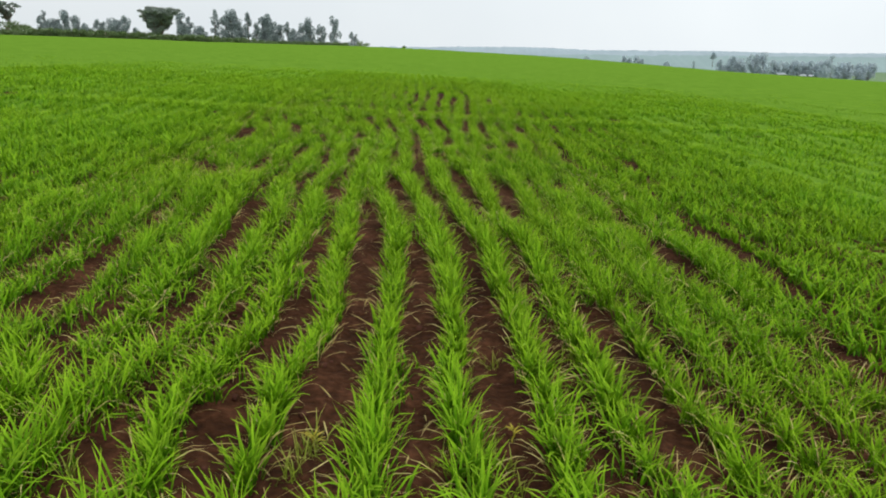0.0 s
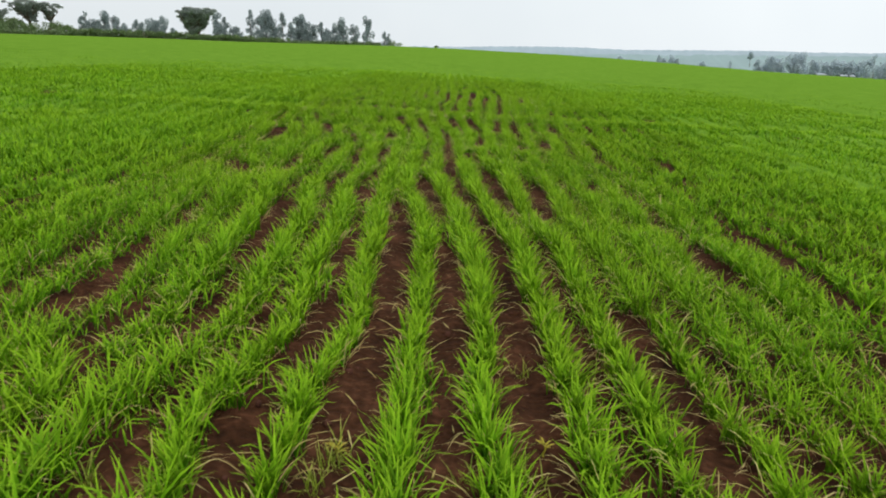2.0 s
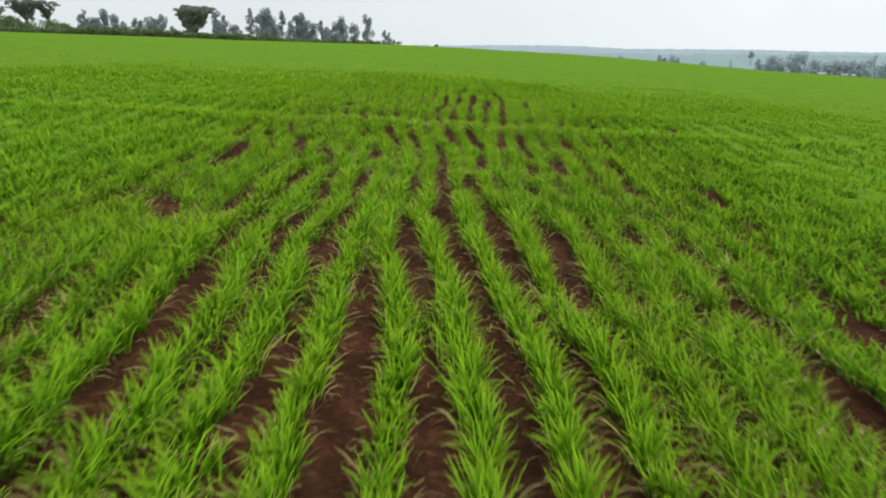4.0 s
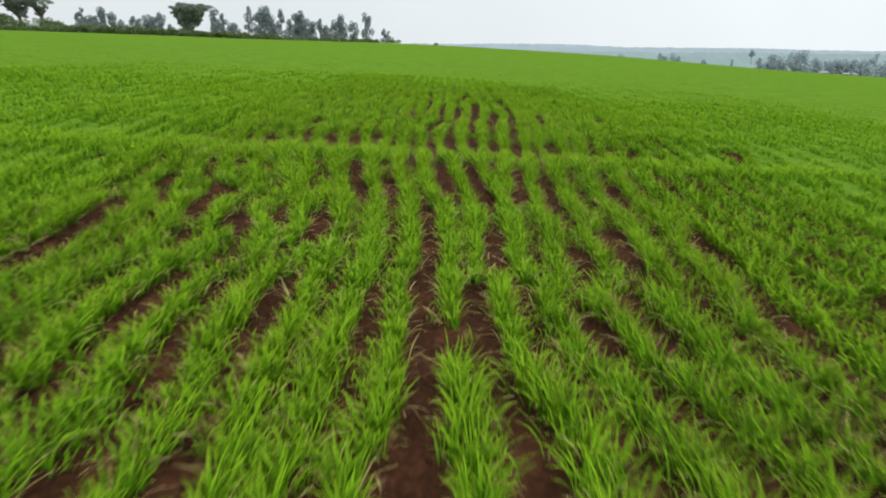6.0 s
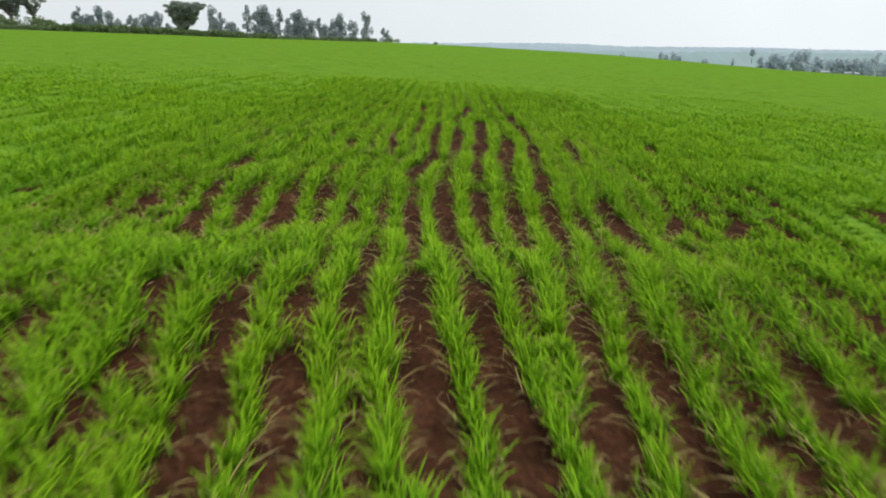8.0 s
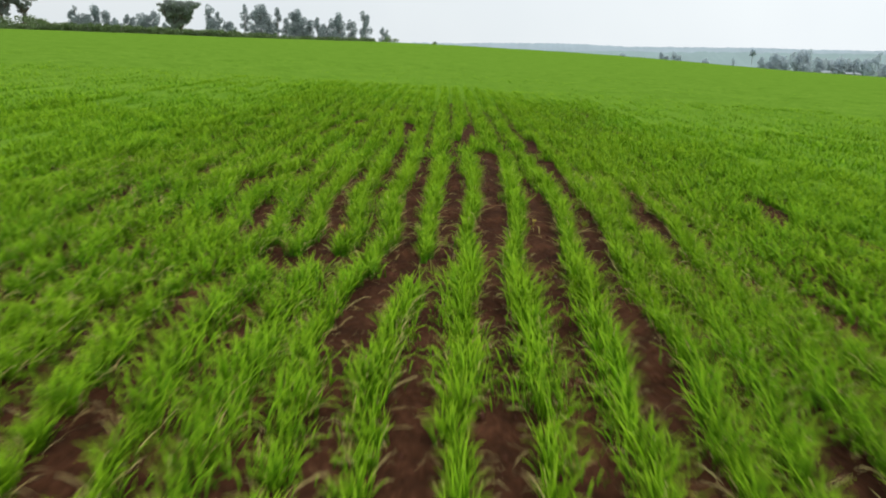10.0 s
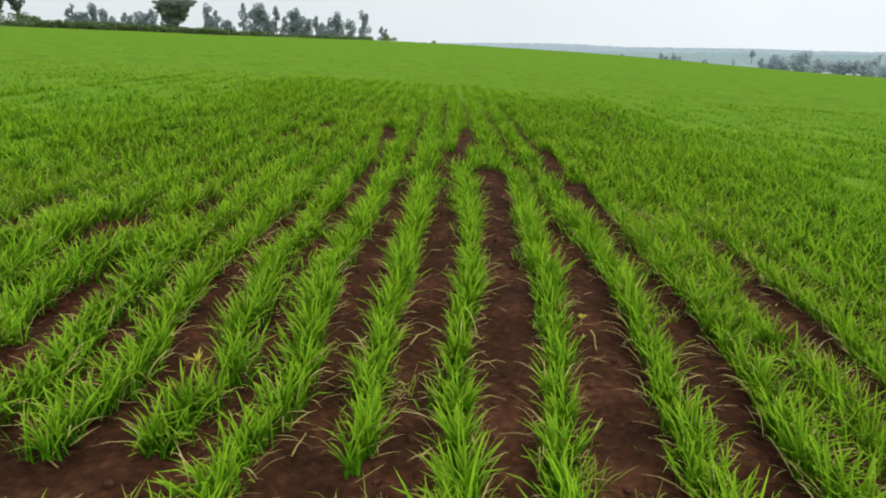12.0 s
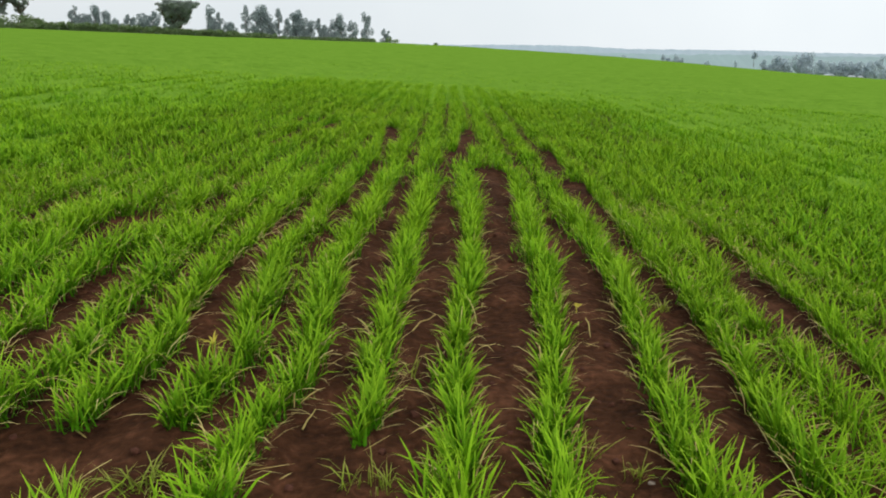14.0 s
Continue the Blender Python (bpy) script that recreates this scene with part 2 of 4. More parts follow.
bare(0.026, (9.18, 9.44, -0.50, -0.52), (9.57, 9.90, -0.30, -0.32), (9.93, 10.24, 0.55, 0.55), (10.42, 10.66, 0.52, 0.51), (10.64, 10.90, 0.72, 0.70), (10.66, 11.01, 0.03, 0.02), (10.99, 11.22, 0.66, 0.66), (11.13, 11.74, 0.45, 0.46), (11.44, 12.11, -0.01, -0.04))
bare(0.038, (9.10, 9.40, -0.79, -0.80), (9.12, 9.36, 0.91, 0.90), (9.13, 9.43, -0.26, -0.28), (9.31, 9.63, 0.91, 0.91), (9.41, 9.87, 0.71, 0.69), (9.52, 10.31, 0.10, 0.06), (9.53, 9.92, -0.57, -0.55), (9.59, 10.28, -0.16, -0.15), (9.76, 10.06, -0.97, -0.98), (9.78, 10.21, 0.35, 0.32), (10.30, 10.50, -0.55, -0.58), (10.42, 10.72, 0.25, 0.24))
bare(0.038, (10.47, 10.71, 0.79, 0.77), (10.75, 11.36, 0.24, 0.23), (11.04, 11.49, 0.01, 0.00), (11.25, 11.58, -0.56, -0.58), (11.28, 11.75, -0.36, -0.35), (11.61, 12.23, 0.66, 0.66), (11.85, 12.29, 0.90, 0.94))
bare(0.056, (9.01, 9.61, 1.44, 1.45), (9.10, 9.62, 0.11, 0.10), (9.21, 9.88, 0.42, 0.35), (9.35, 9.59, -1.15, -1.19), (9.62, 9.85, -1.41, -1.41), (10.32, 10.68, -0.14, -0.15), (10.55, 10.74, 1.32, 1.33), (10.58, 10.88, -0.15, -0.12), (10.65, 11.02, 1.11, 1.09), (10.71, 11.04, -0.73, -0.73), (10.85, 11.30, -1.14, -1.25), (10.86, 11.40, 1.58, 1.70))
bare(0.056, (10.94, 11.51, 1.28, 1.34), (11.10, 11.81, 0.88, 0.93), (11.36, 12.64, 0.22, 0.18), (11.41, 12.08, -1.04, -1.09), (11.59, 11.95, -1.66, -1.72), (11.64, 12.02, 1.71, 1.74), (11.64, 12.22, -0.80, -0.87), (11.78, 12.58, 0.45, 0.43), (11.93, 12.51, -1.37, -1.45))
bare(0.085, (11.11, 12.05, 3.45, 3.69), (11.12, 11.67, -0.78, -0.79), (11.25, 11.72, -1.26, -1.32), (11.41, 12.03, 1.34, 1.38), (11.77, 12.18, 2.15, 2.28))
bare(0.026, (14.34, 14.73, 0.09, 0.09), (14.45, 14.92, 0.31, 0.32), (14.55, 14.85, -0.15, -0.12))
bare(0.038, (12.06, 12.46, -0.67, -0.66), (13.11, 14.06, 0.47, 0.52), (13.86, 14.54, 0.49, 0.53), (14.03, 14.37, 0.06, 0.09), (14.29, 14.54, -0.79, -0.82), (14.39, 14.82, 1.51, 1.56), (14.58, 15.01, -0.81, -0.80), (14.83, 15.81, 0.34, 0.36))
bare(0.056, (12.08, 12.45, 1.32, 1.32), (12.47, 13.49, 0.90, 1.06), (12.64, 13.88, -1.49, -1.50), (13.09, 13.61, 2.87, 2.88), (13.78, 14.13, 0.01, 0.04), (13.85, 14.33, 0.32, 0.30), (13.85, 14.33, 0.75, 0.79), (13.87, 14.03, -0.50, -0.36), (13.90, 14.37, 1.06, 1.12), (13.93, 14.32, -0.37, -0.30), (14.22, 14.71, -0.30, -0.35), (14.34, 14.96, 1.13, 1.16))
bare(0.056, (14.61, 15.29, -0.35, -0.42), (14.63, 15.32, 0.09, 0.08), (14.86, 15.47, 1.16, 1.17))
bare(0.085, (12.28, 12.79, 3.60, 3.65), (12.85, 13.74, -0.06, 0.03), (14.23, 15.42, 0.79, 0.93), (14.44, 15.59, 0.53, 0.62), (14.82, 15.47, 1.55, 1.59))
bare(0.038, (15.67, 16.34, 0.61, 0.66), (15.71, 16.52, 0.38, 0.36), (15.97, 16.34, -0.80, -0.79), (16.02, 16.85, -0.14, -0.14), (16.22, 17.01, 0.10, 0.08), (16.93, 17.82, -0.13, -0.05), (17.23, 17.82, 0.18, 0.29))
bare(0.056, (15.20, 16.18, -0.40, -0.38), (15.22, 16.19, 0.08, 0.10), (15.30, 15.91, -1.04, -0.95), (15.39, 16.27, 0.92, 0.89), (15.54, 16.22, 1.63, 1.65), (16.71, 17.01, -0.80, -0.75))
bare(0.085, (15.28, 16.21, 2.56, 2.70), (16.37, 17.71, 1.16, 1.28), (16.37, 18.00, 0.68, 0.75))
bare(0.056, (18.07, 20.52, 0.50, 0.55), (18.09, 19.31, 1.24, 1.28), (18.64, 19.63, -1.12, -1.05), (18.75, 20.62, -0.13, -0.27))
bare(0.085, (18.78, 19.37, -2.38, -2.33))
bare(0.11, (15.4, 15.95, -1.04, -1.12))
bare(0.12, (10.5, 12, -6.03, -6.4))
bare(0.06, (18.8, 19.3, -2.49, -2.41), (20.1, 20.5, -2.6, -2.6), (20.5, 20.9, -2.1, -2.1), (18.9, 20.5, -1.08, -0.84), (15.5, 15.9, -0.98, -0.98))


DRILLED = {}


def drilled(y, *xs):
    """Where the middle rows, from row -4 to row 7, cross the line y; rows that part further on share one place."""
    DRILLED[y] = xs


drilled(1.59, -0.80, -0.57, -0.34, -0.07, 0.17, 0.40, 0.40, 0.61, 0.61, 0.61, 0.83, 1.03)
drilled(2.37, -0.67, -0.47, -0.26, -0.04, 0.18, 0.41, 0.41, 0.61, 0.61, 0.61, 0.82, 1.04)
drilled(3.45, -0.71, -0.52, -0.30, -0.05, 0.18, 0.41, 0.41, 0.62, 0.62, 0.62, 0.83, 1.05)
drilled(4.19, -0.79, -0.56, -0.34, -0.11, 0.12, 0.32, 0.32, 0.54, 0.54, 0.54, 0.77, 1.00)
drilled(4.92, -0.89, -0.63, -0.40, -0.21, 0.02, 0.27, 0.27, 0.53, 0.53, 0.53, 0.81, 1.04)
drilled(5.50, -0.83, -0.58, -0.38, -0.22, -0.03, 0.22, 0.22, 0.52, 0.52, 0.52, 0.81, 1.07)
drilled(6.42, -0.86, -0.63, -0.41, -0.22, -0.01, 0.19, 0.19, 0.40, 0.40, 0.40, 0.62, 0.86)
drilled(6.79, -0.85, -0.63, -0.43, -0.24, -0.05, 0.17, 0.17, 0.39, 0.39, 0.39, 0.58, 0.81)
drilled(7.34, -0.74, -0.56, -0.40, -0.21, -0.01, 0.17, 0.32, 0.51, 0.51, 0.51, 0.72, 0.95)
drilled(8.36, -0.98, -0.73, -0.48, -0.27, -0.06, 0.15, 0.33, 0.55, 0.55, 0.55, 0.78, 1.05)
drilled(8.90, -0.87, -0.71, -0.54, -0.33, -0.11, 0.08, 0.30, 0.56, 0.56, 0.56, 0.79, 1.02)
drilled(9.37, -1.10, -0.90, -0.67, -0.41, -0.18, 0.01, 0.26, 0.48, 0.64, 0.64, 0.82, 1.05)
drilled(9.96, -1.25, -1.03, -0.76, -0.47, -0.25, -0.03, 0.22, 0.46, 0.65, 0.65, 0.86, 1.08)
drilled(10.60, -1.21, -0.98, -0.73, -0.49, -0.27, -0.06, 0.16, 0.40, 0.65, 0.65, 0.91, 1.19)
drilled(11.02, -1.13, -0.90, -0.70, -0.53, -0.30, -0.06, 0.14, 0.35, 0.57, 0.78, 1.00, 1.25)
drilled(11.47, -1.17, -0.94, -0.69, -0.48, -0.30, -0.11, 0.11, 0.35, 0.56, 0.79, 1.03, 1.24)
drilled(12.10, -1.32, -1.02, -0.75, -0.53, -0.32, -0.13, 0.08, 0.32, 0.57, 0.82, 1.04, 1.24)
drilled(13.23, -1.20, -1.04, -0.83, -0.56, -0.33, -0.16, 0.08, 0.36, 0.61, 0.91, 1.17, 1.37)
drilled(14.01, -1.09, -0.86, -0.66, -0.48, -0.27, -0.05, 0.18, 0.41, 0.63, 0.93, 1.19, 1.41)
drilled(14.37, -1.07, -0.84, -0.62, -0.40, -0.20, -0.01, 0.19, 0.42, 0.67, 0.96, 1.21, 1.41)
drilled(14.75, -1.13, -0.91, -0.68, -0.46, -0.24, -0.03, 0.19, 0.44, 0.73, 1.02, 1.27, 1.49)
drilled(15.34, -1.18, -0.95, -0.71, -0.49, -0.29, -0.06, 0.21, 0.48, 0.77, 1.06, 1.31, 1.55)
drilled(16.30, -1.17, -0.94, -0.70, -0.47, -0.25, -0.02, 0.23, 0.51, 0.79, 1.07, 1.35, 1.59)


KNOTS = np.array(sorted(DRILLED))
TABLE = np.array([DRILLED[at] for at in KNOTS])
LEFT_LINE, RIGHT_LINE = np.polyfit(KNOTS, TABLE[:, 0], 1), np.polyfit(KNOTS, TABLE[:, -1], 1)


def row_x(k, y):
    """Where row k runs at y, with its slow wander; the outer rows lie beside the middle ones at the drill's width."""
    k, y = np.broadcast_arrays(np.asarray(k, float), np.asarray(y, float))
    i = np.clip(np.searchsorted(KNOTS, y) - 1, 0, len(KNOTS) - 2)
    u = np.clip((y - KNOTS[i]) / (KNOTS[i + 1] - KNOTS[i]), 0, 1)
    u = u * u * (3 - 2 * u)
    j = np.clip(k, -4, 7).astype(int) + 4
    x = TABLE[i, j] * (1 - u) + TABLE[i + 1, j] * u
    beyond = k - np.clip(k, -4, 7)
    at = np.clip(y, KNOTS[0], KNOTS[-1])
    line = np.where(beyond < 0, np.polyval(LEFT_LINE, at), np.polyval(RIGHT_LINE, at))
    w = np.clip(np.abs(beyond) / 5, 0, 1)
    x = x * (1 - w) + line * w + beyond * PITCH
    x = x + 0.05 * w * (ripple(y / 1.7, k * 3.7, 11) - 0.5)
    return x + 0.012 * (ripple(y / 0.6, k * 3.7, 13) - 0.5) + 0.03 * (ripple(y / 0.19, k * 3.7, 15) - 0.5)


def parted(k, y):
    """True where row k has a place of its own and does not share that of the row before it."""
    return row_x(k, y) - row_x(k - 1, y) > 0.075


def spacing(k, y):
    """Room for row k between its neighbours, for one row at the drill's width 1."""
    own = row_x(k, y)
    up, down = np.full(own.shape, 9.0), np.full(own.shape, 9.0)
    for i in (1, 2, 3):
        a, b = row_x(k + i, y) - own, own - row_x(k - i, y)
        up = np.where(a > 0.075, np.minimum(up, a), up)
        down = np.where(b > 0.075, np.minimum(down, b), down)
    return (np.minimum(up, 0.4) + np.minimum(down, 0.4)) / (2 * PITCH)


def beside(k, x, y):
    """Rows bend round the open furrows. Returns x moved aside, and how open it is to the left and to the right."""
    left = np.clip(ripple(k * 7.1, y / 0.8, 21) * 1.6 - 1.0, 0.1, 0.5)
    right = np.clip(ripple((k + 1) * 7.1, y / 0.8, 21) * 1.6 - 1.0, 0.1, 0.5)
    dip = 0.75 * np.exp(-(((y - 11.6 - 0.08 * x) / 0.6) ** 2)) * (np.abs(x) < 7)
    left = np.maximum(left, dip * (ripple(k * 7.1, y / 0.7, 22) > 0.4))
    right = np.maximum(right, dip * (ripple((k + 1) * 7.1, y / 0.7, 22) > 0.4))
    own = row_x(k, y)
    for a, b, xa, xb, half in FURROWS:
        near = np.where((y > a - 0.06) & (y < b + 0.06))[0]
        if not len(near):
            continue
        yy = y[near]
        ease = np.clip((yy - a + 0.06) / 0.1, 0, 1) * np.clip((b + 0.06 - yy) / 0.1, 0, 1)
        mid = np.interp(yy, (a, b), (xa, xb)) + 0.015 * (ripple(yy / 0.25, xa * 9, 12) - 0.5)
        side = np.where(own[near] < mid, -1, 1)
        d = (x[near] - mid) * side
        room = (half * (0.85 + 0.3 * ripple(yy / 0.2, (xa + a) * 9, 14)) + 0.03) * ease
        strong = ease * min(1.4, 0.75 + 7 * half)
        x[near] = np.where((d < room) & (d > -0.17), mid + side * (room + 0.1 * np.abs(d)), x[near])
        d = x[near] - mid
        left[near] = np.maximum(left[near], strong * ((d > 0) & (d < half + 0.13)))
        right[near] = np.maximum(right[near], strong * ((d < 0) & (d > -half - 0.13)))
    return x, left, right


def hollow(x, y):
    """Small gaps in the stand, away from the nearest rows."""
    aside = (np.abs(x - 0.2) > 2.6) | (y > 16.8)
    return aside & (ripple(x / 0.2, y / 0.5, 61) > 0.87 + 0.2 * ripple(x / 2.5, y / 3.5, 62)) & (np.hypot(x, y - 8) < 30)


def stands(x, y):
    """False on the few spots where nothing came up."""
    ok = ~hollow(x, y)
    for x0, x1, y0, y1 in ((-0.6, -0.24, 13.7, 14.03), (0.07, 0.27, 13.55, 14.03), (0.1, 0.27, 6.2, 6.56)):
        ok &= ~((x > x0) & (x < x1) & (y > y0) & (y < y1))
    return ok


def blades(base, turn, length, lean0, lean1, width, steps, twist):
    """Strips for leaves: they leave the stem at lean0 from the upright and end at lean1. Returns verts, faces, along."""
    n = len(base)
    s = np.linspace(0, 1, steps + 1)
    mid = (s[:-1] + s[1:]) / 2
    ang = lean0[:, None] + (lean1 - lean0)[:, None] * mid[None] ** 1.25
    out = np.concatenate([np.zeros((n, 1)), np.cumsum(np.sin(ang), 1)], 1) * (length / steps)[:, None]
    up = np.concatenate([np.zeros((n, 1)), np.cumsum(np.cos(ang), 1)], 1) * (length / steps)[:, None]
    c, sn = np.cos(turn)[:, None], np.sin(turn)[:, None]
    centre = np.stack([base[:, :1] + out * c, base[:, 1:2] + out * sn, base[:, 2:3] + up], -1)
    side_turn = turn + math.pi / 2 + twist
    side = np.stack([np.cos(side_turn), np.sin(side_turn), 0.25 * np.sin(twist * 3)], -1)
    prof = np.array([0.6, 1.0, 0.85, 0.5])[np.round(s[:-1] * 3.01).astype(int).clip(0, 3)]
    half = width[:, None, None] / 2 * prof[None, :, None] * side[:, None, :]
    left, right, tip = centre[:, :-1] - half, centre[:, :-1] + half, centre[:, -1:]
    v = np.concatenate([left, right, tip], 1)
    m = 2 * steps + 1
    off = (np.arange(n) * m)[:, None]
    quads = [off + np.array([[i, i + steps, i + steps + 1, i + 1]]) for i in range(steps - 1)]
    tris = off + np.array([[steps - 1, 2 * steps - 1, 2 * steps]])
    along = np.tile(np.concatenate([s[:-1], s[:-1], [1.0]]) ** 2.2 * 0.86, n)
    return v.reshape(-1, 3), ([np.concatenate(quads)] if quads else []) + [tris], along


def tufts(rng, k, y, per, steps, wide, tall=1.0):
    """Leaves of the plants of row k (one number for each plant) at y: an upright heart, arching leaves round it."""
    room = np.clip(spacing(k, y), 0.6, 1.7)
    x, left, right = beside(k, row_x(k, y) + rng.normal(0, 0.012, len(y)), y)
    ok = stands(x, y)
    x, y, left, right, room = (np.repeat(a[ok], per) for a in (x, y, left, right, room))
    n = len(y)
    y = y + rng.normal(0, 0.02, n)
    # plants stand in tufts: the leaves draw together at the foot and fan out
    tuft = 0.135 + 0.03 * np.sin(np.repeat(k[ok], per) * 2.3)
    u = (y + 0.12 * ripple(np.repeat(k[ok], per) * 5.3, y / 0.5, 39)) / tuft
    u = u - np.round(u)
    bunch = np.clip(1.5 * ripple(x / 0.4 + 9, y / 0.6, 40) - 0.1, 0.25, 1)
    y = y - u * tuft * 0.5 * bunch
    shut = 1 - np.minimum(np.maximum(left, right), 1)
    aside = rng.normal(0, 1, n)
    full = 0.036 + 0.012 * np.clip((np.abs(x - 0.2) - 1.0) / 1.2, 0, 1) + 0.01 * np.clip((y - 16.5) / 3, 0, 1)
    aside = aside * (0.013 + full * (1 - np.minimum(np.where(aside > 0, right, left), 1))) * room * (0.7 + 0.6 * ripple(x / 0.15, y / 0.17, 35))
    x = x + aside
    turn = rng.uniform(0, 2 * math.pi, n)
    turn = np.arctan2(np.sin(turn) + 1.4 * u * bunch, np.cos(turn))
    gap = np.where(np.cos(turn) > 0, right, left)
    held = 1 - 0.48 * gap * np.abs(np.cos(turn))
    vigour = 0.58 + 0.5 * ripple(x / 0.3 + 50, y / 0.45 + 50, 31) + 0.3 * ripple(x / 0.16 + 50, y / 0.18 + 50, 37) + 0.25 * (ripple(x / 4, y / 4, 33) - 0.5)
    vigour = vigour - 0.45 * np.clip((0.36 - ripple(x / 0.21 + 7, y / 0.3, 43)) / 0.2, 0, 1) * np.clip((np.abs(x - 0.2) - 0.7) / 0.8 + np.clip((y - 16.5) / 2, 0, 1), 0, 1)
    vigour = vigour + 0.07 * np.exp(-(((y - 10.1 - 0.08 * x) / 0.35) ** 2)) - 0.2 * np.exp(-(((y - 11.6 - 0.08 * x) / 0.65) ** 2))
    length = rng.uniform(0.087, 0.188, n) * vigour * tall * (0.72 + 0.28 * held) * np.exp(-0.5 * (aside / 0.085) ** 2) * (1.05 - 0.3 * bunch * (2 * u) ** 2) * (0.87 + 0.13 * shut) * np.clip(0.55 + 0.45 * room, 0.8, 1.15)
    lean0 = np.radians(rng.uniform(2, 38, n)) * (0.5 + 0.5 * held)
    lean1 = np.radians(rng.uniform(24, 74, n) + 74 * rng.uniform(0, 1, n) ** 1.8) * (0.5 + 0.5 * held)
    width = rng.uniform(0.0038, 0.0068, n) * wide
    base = np.stack([x, y, land(x, y) + 0.002], -1)
    return blades(base, turn, length, lean0, lean1, width, steps, rng.uniform(-0.6, 0.6, n))


def withered(rng, k, y):
    """Dry lower leaves that lie out over the furrow."""
    x, left, right = beside(k, row_x(k, y), y)
    n = len(y)
    side = np.where(rng.uniform(0, 1, n) < 0.5, 0.0, math.pi)
    turn = side + rng.normal(0, 0.9, n)
    base = np.stack([x + np.cos(side) * rng.uniform(0.0, 0.05, n), y, land(x, y) + 0.015], -1)
    return blades(base, turn, rng.uniform(0.05, 0.135, n), np.radians(rng.uniform(15, 62, n)), np.radians(rng.uniform(75, 135, n)), rng.uniform(0.0018, 0.0036, n), 3, rng.uniform(-0.5, 0.5, n))


def zone_rows(lo, hi):
    return range(int(math.ceil((lo - FIRST) / PITCH)), int((hi - FIRST) / PITCH) + 1)


# ---- the ground ----
def spread(lo, hi, step, reach, grow):
    """Coordinates close together from lo to hi and ever wider apart out to reach."""
    near = list(np.arange(lo, hi + step / 2, step))
    for sign, edge in ((1, hi), (-1, lo)):
        d, at = step, edge
        while abs(at) < reach:
            d *= grow
            at += sign * d
            near.append(at)
    return np.array(sorted(near))


def sheet(xs, ys, z):
    gx, gy = np.meshgrid(xs, ys)
    v = np.stack([gx, gy, z(gx, gy)], -1).reshape(-1, 3)
    i = np.arange(len(xs) * len(ys)).reshape(len(ys), len(xs))
    return v, np.stack([i[:-1, :-1], i[:-1, 1:], i[1:, 1:], i[1:, :-1]], -1).reshape(-1, 4)


def soil_height(x, y):
    near = np.clip(1 - (np.abs(x) - 5) / 4, 0, 1) * np.clip(1 - (y - 26) / 5, 0, 1) * np.clip((y + 4) / 3, 0, 1)
    rough = 0.03 * (ripple(x / 0.16, y / 0.2, 41) - 0.5) + 0.018 * (ripple(x / 0.07, y / 0.07, 42) - 0.5)
    ridge = 0.012 * np.cos((x - FIRST) / PITCH * 2 * math.pi)
    return land(x, y) + near * (rough + ridge) - 0.01


gv, gf = sheet(spread(-2.6, 3.0, 0.066, 4600, 1.12), spread(1.0, 18, 0.085, 4600, 1.12), soil_height)
ground_mesh = mesh_of("ground", gv, [gf], SOIL)
ground_mesh.materials.append(VALLEY)
centre = gv[gf].mean(1)
ground_mesh.polygons.foreach_set("material_index", (np.hypot(centre[:, 0], centre[:, 1]) > 215).astype(np.int32))
tagged(new("ground", ground_mesh), "dark red-brown tilled soil under the crop, green valley beyond", "ground", kind="structure")


def canopy_edge(x, y):
    return np.clip(np.maximum((np.abs(x - 0.2) - 1.9) / 1.6, np.maximum((y - 21) / 8, (0.7 - y) / 1.5)), 0, 1)


def canopy_height(x, y):
    edge = canopy_edge(x, y)
    r = np.hypot(x, y - 8)
    away = np.clip((r - 12) / 25, 0, 1)
    waves = 0.02 * np.cos((x - FIRST) / PITCH * 2 * math.pi) * (np.abs(x) < 14) * (r < 40)
    lumps = (0.09 * (ripple(x / 0.5, y / 0.8, 51) - 0.5) + 0.08 * (ripple(x / 2.5, y / 2.5, 52) - 0.5)) * (0.25 + 0.75 * away)
    z = land(x, y) - 0.05 + edge * (0.08 + away * 0.07 + np.clip((r - 35) / 40, 0, 1) * 0.05 + waves + lumps)
    for a, b, xa, xb, half in FURROWS:
        across = np.abs(x - np.interp(y, (a, b), (xa, xb))) / (half + 0.06)
        z = z - 0.2 * ripple(x / 0.2, y / 0.3, 53) * np.clip(1.6 - across, 0, 1) * ((y > a - 0.1) & (y < b + 0.1))
    return z


cv, cf = sheet(spread(-12, 12, 0.16, 330, 1.1), spread(-4, 32, 0.3, 330, 1.1), canopy_height)
c = cv[cf].mean(1)
rr = np.hypot(c[:, 0], c[:, 1] - 8)
cf = cf[(canopy_edge(c[:, 0], c[:, 1]) > 0.05) & (rr < 212)]
field = tagged(new("crop_canopy", mesh_of("crop_canopy", cv, [cf], CANOPY)), "closed bright green cereal canopy over the sloping field", "crop", kind="stuff")

# ---- the crop ----
rng = np.random.default_rng(5)
PICKED = (13.95, 15.3, -0.75, 1.35)
DRY_LEAVES = []


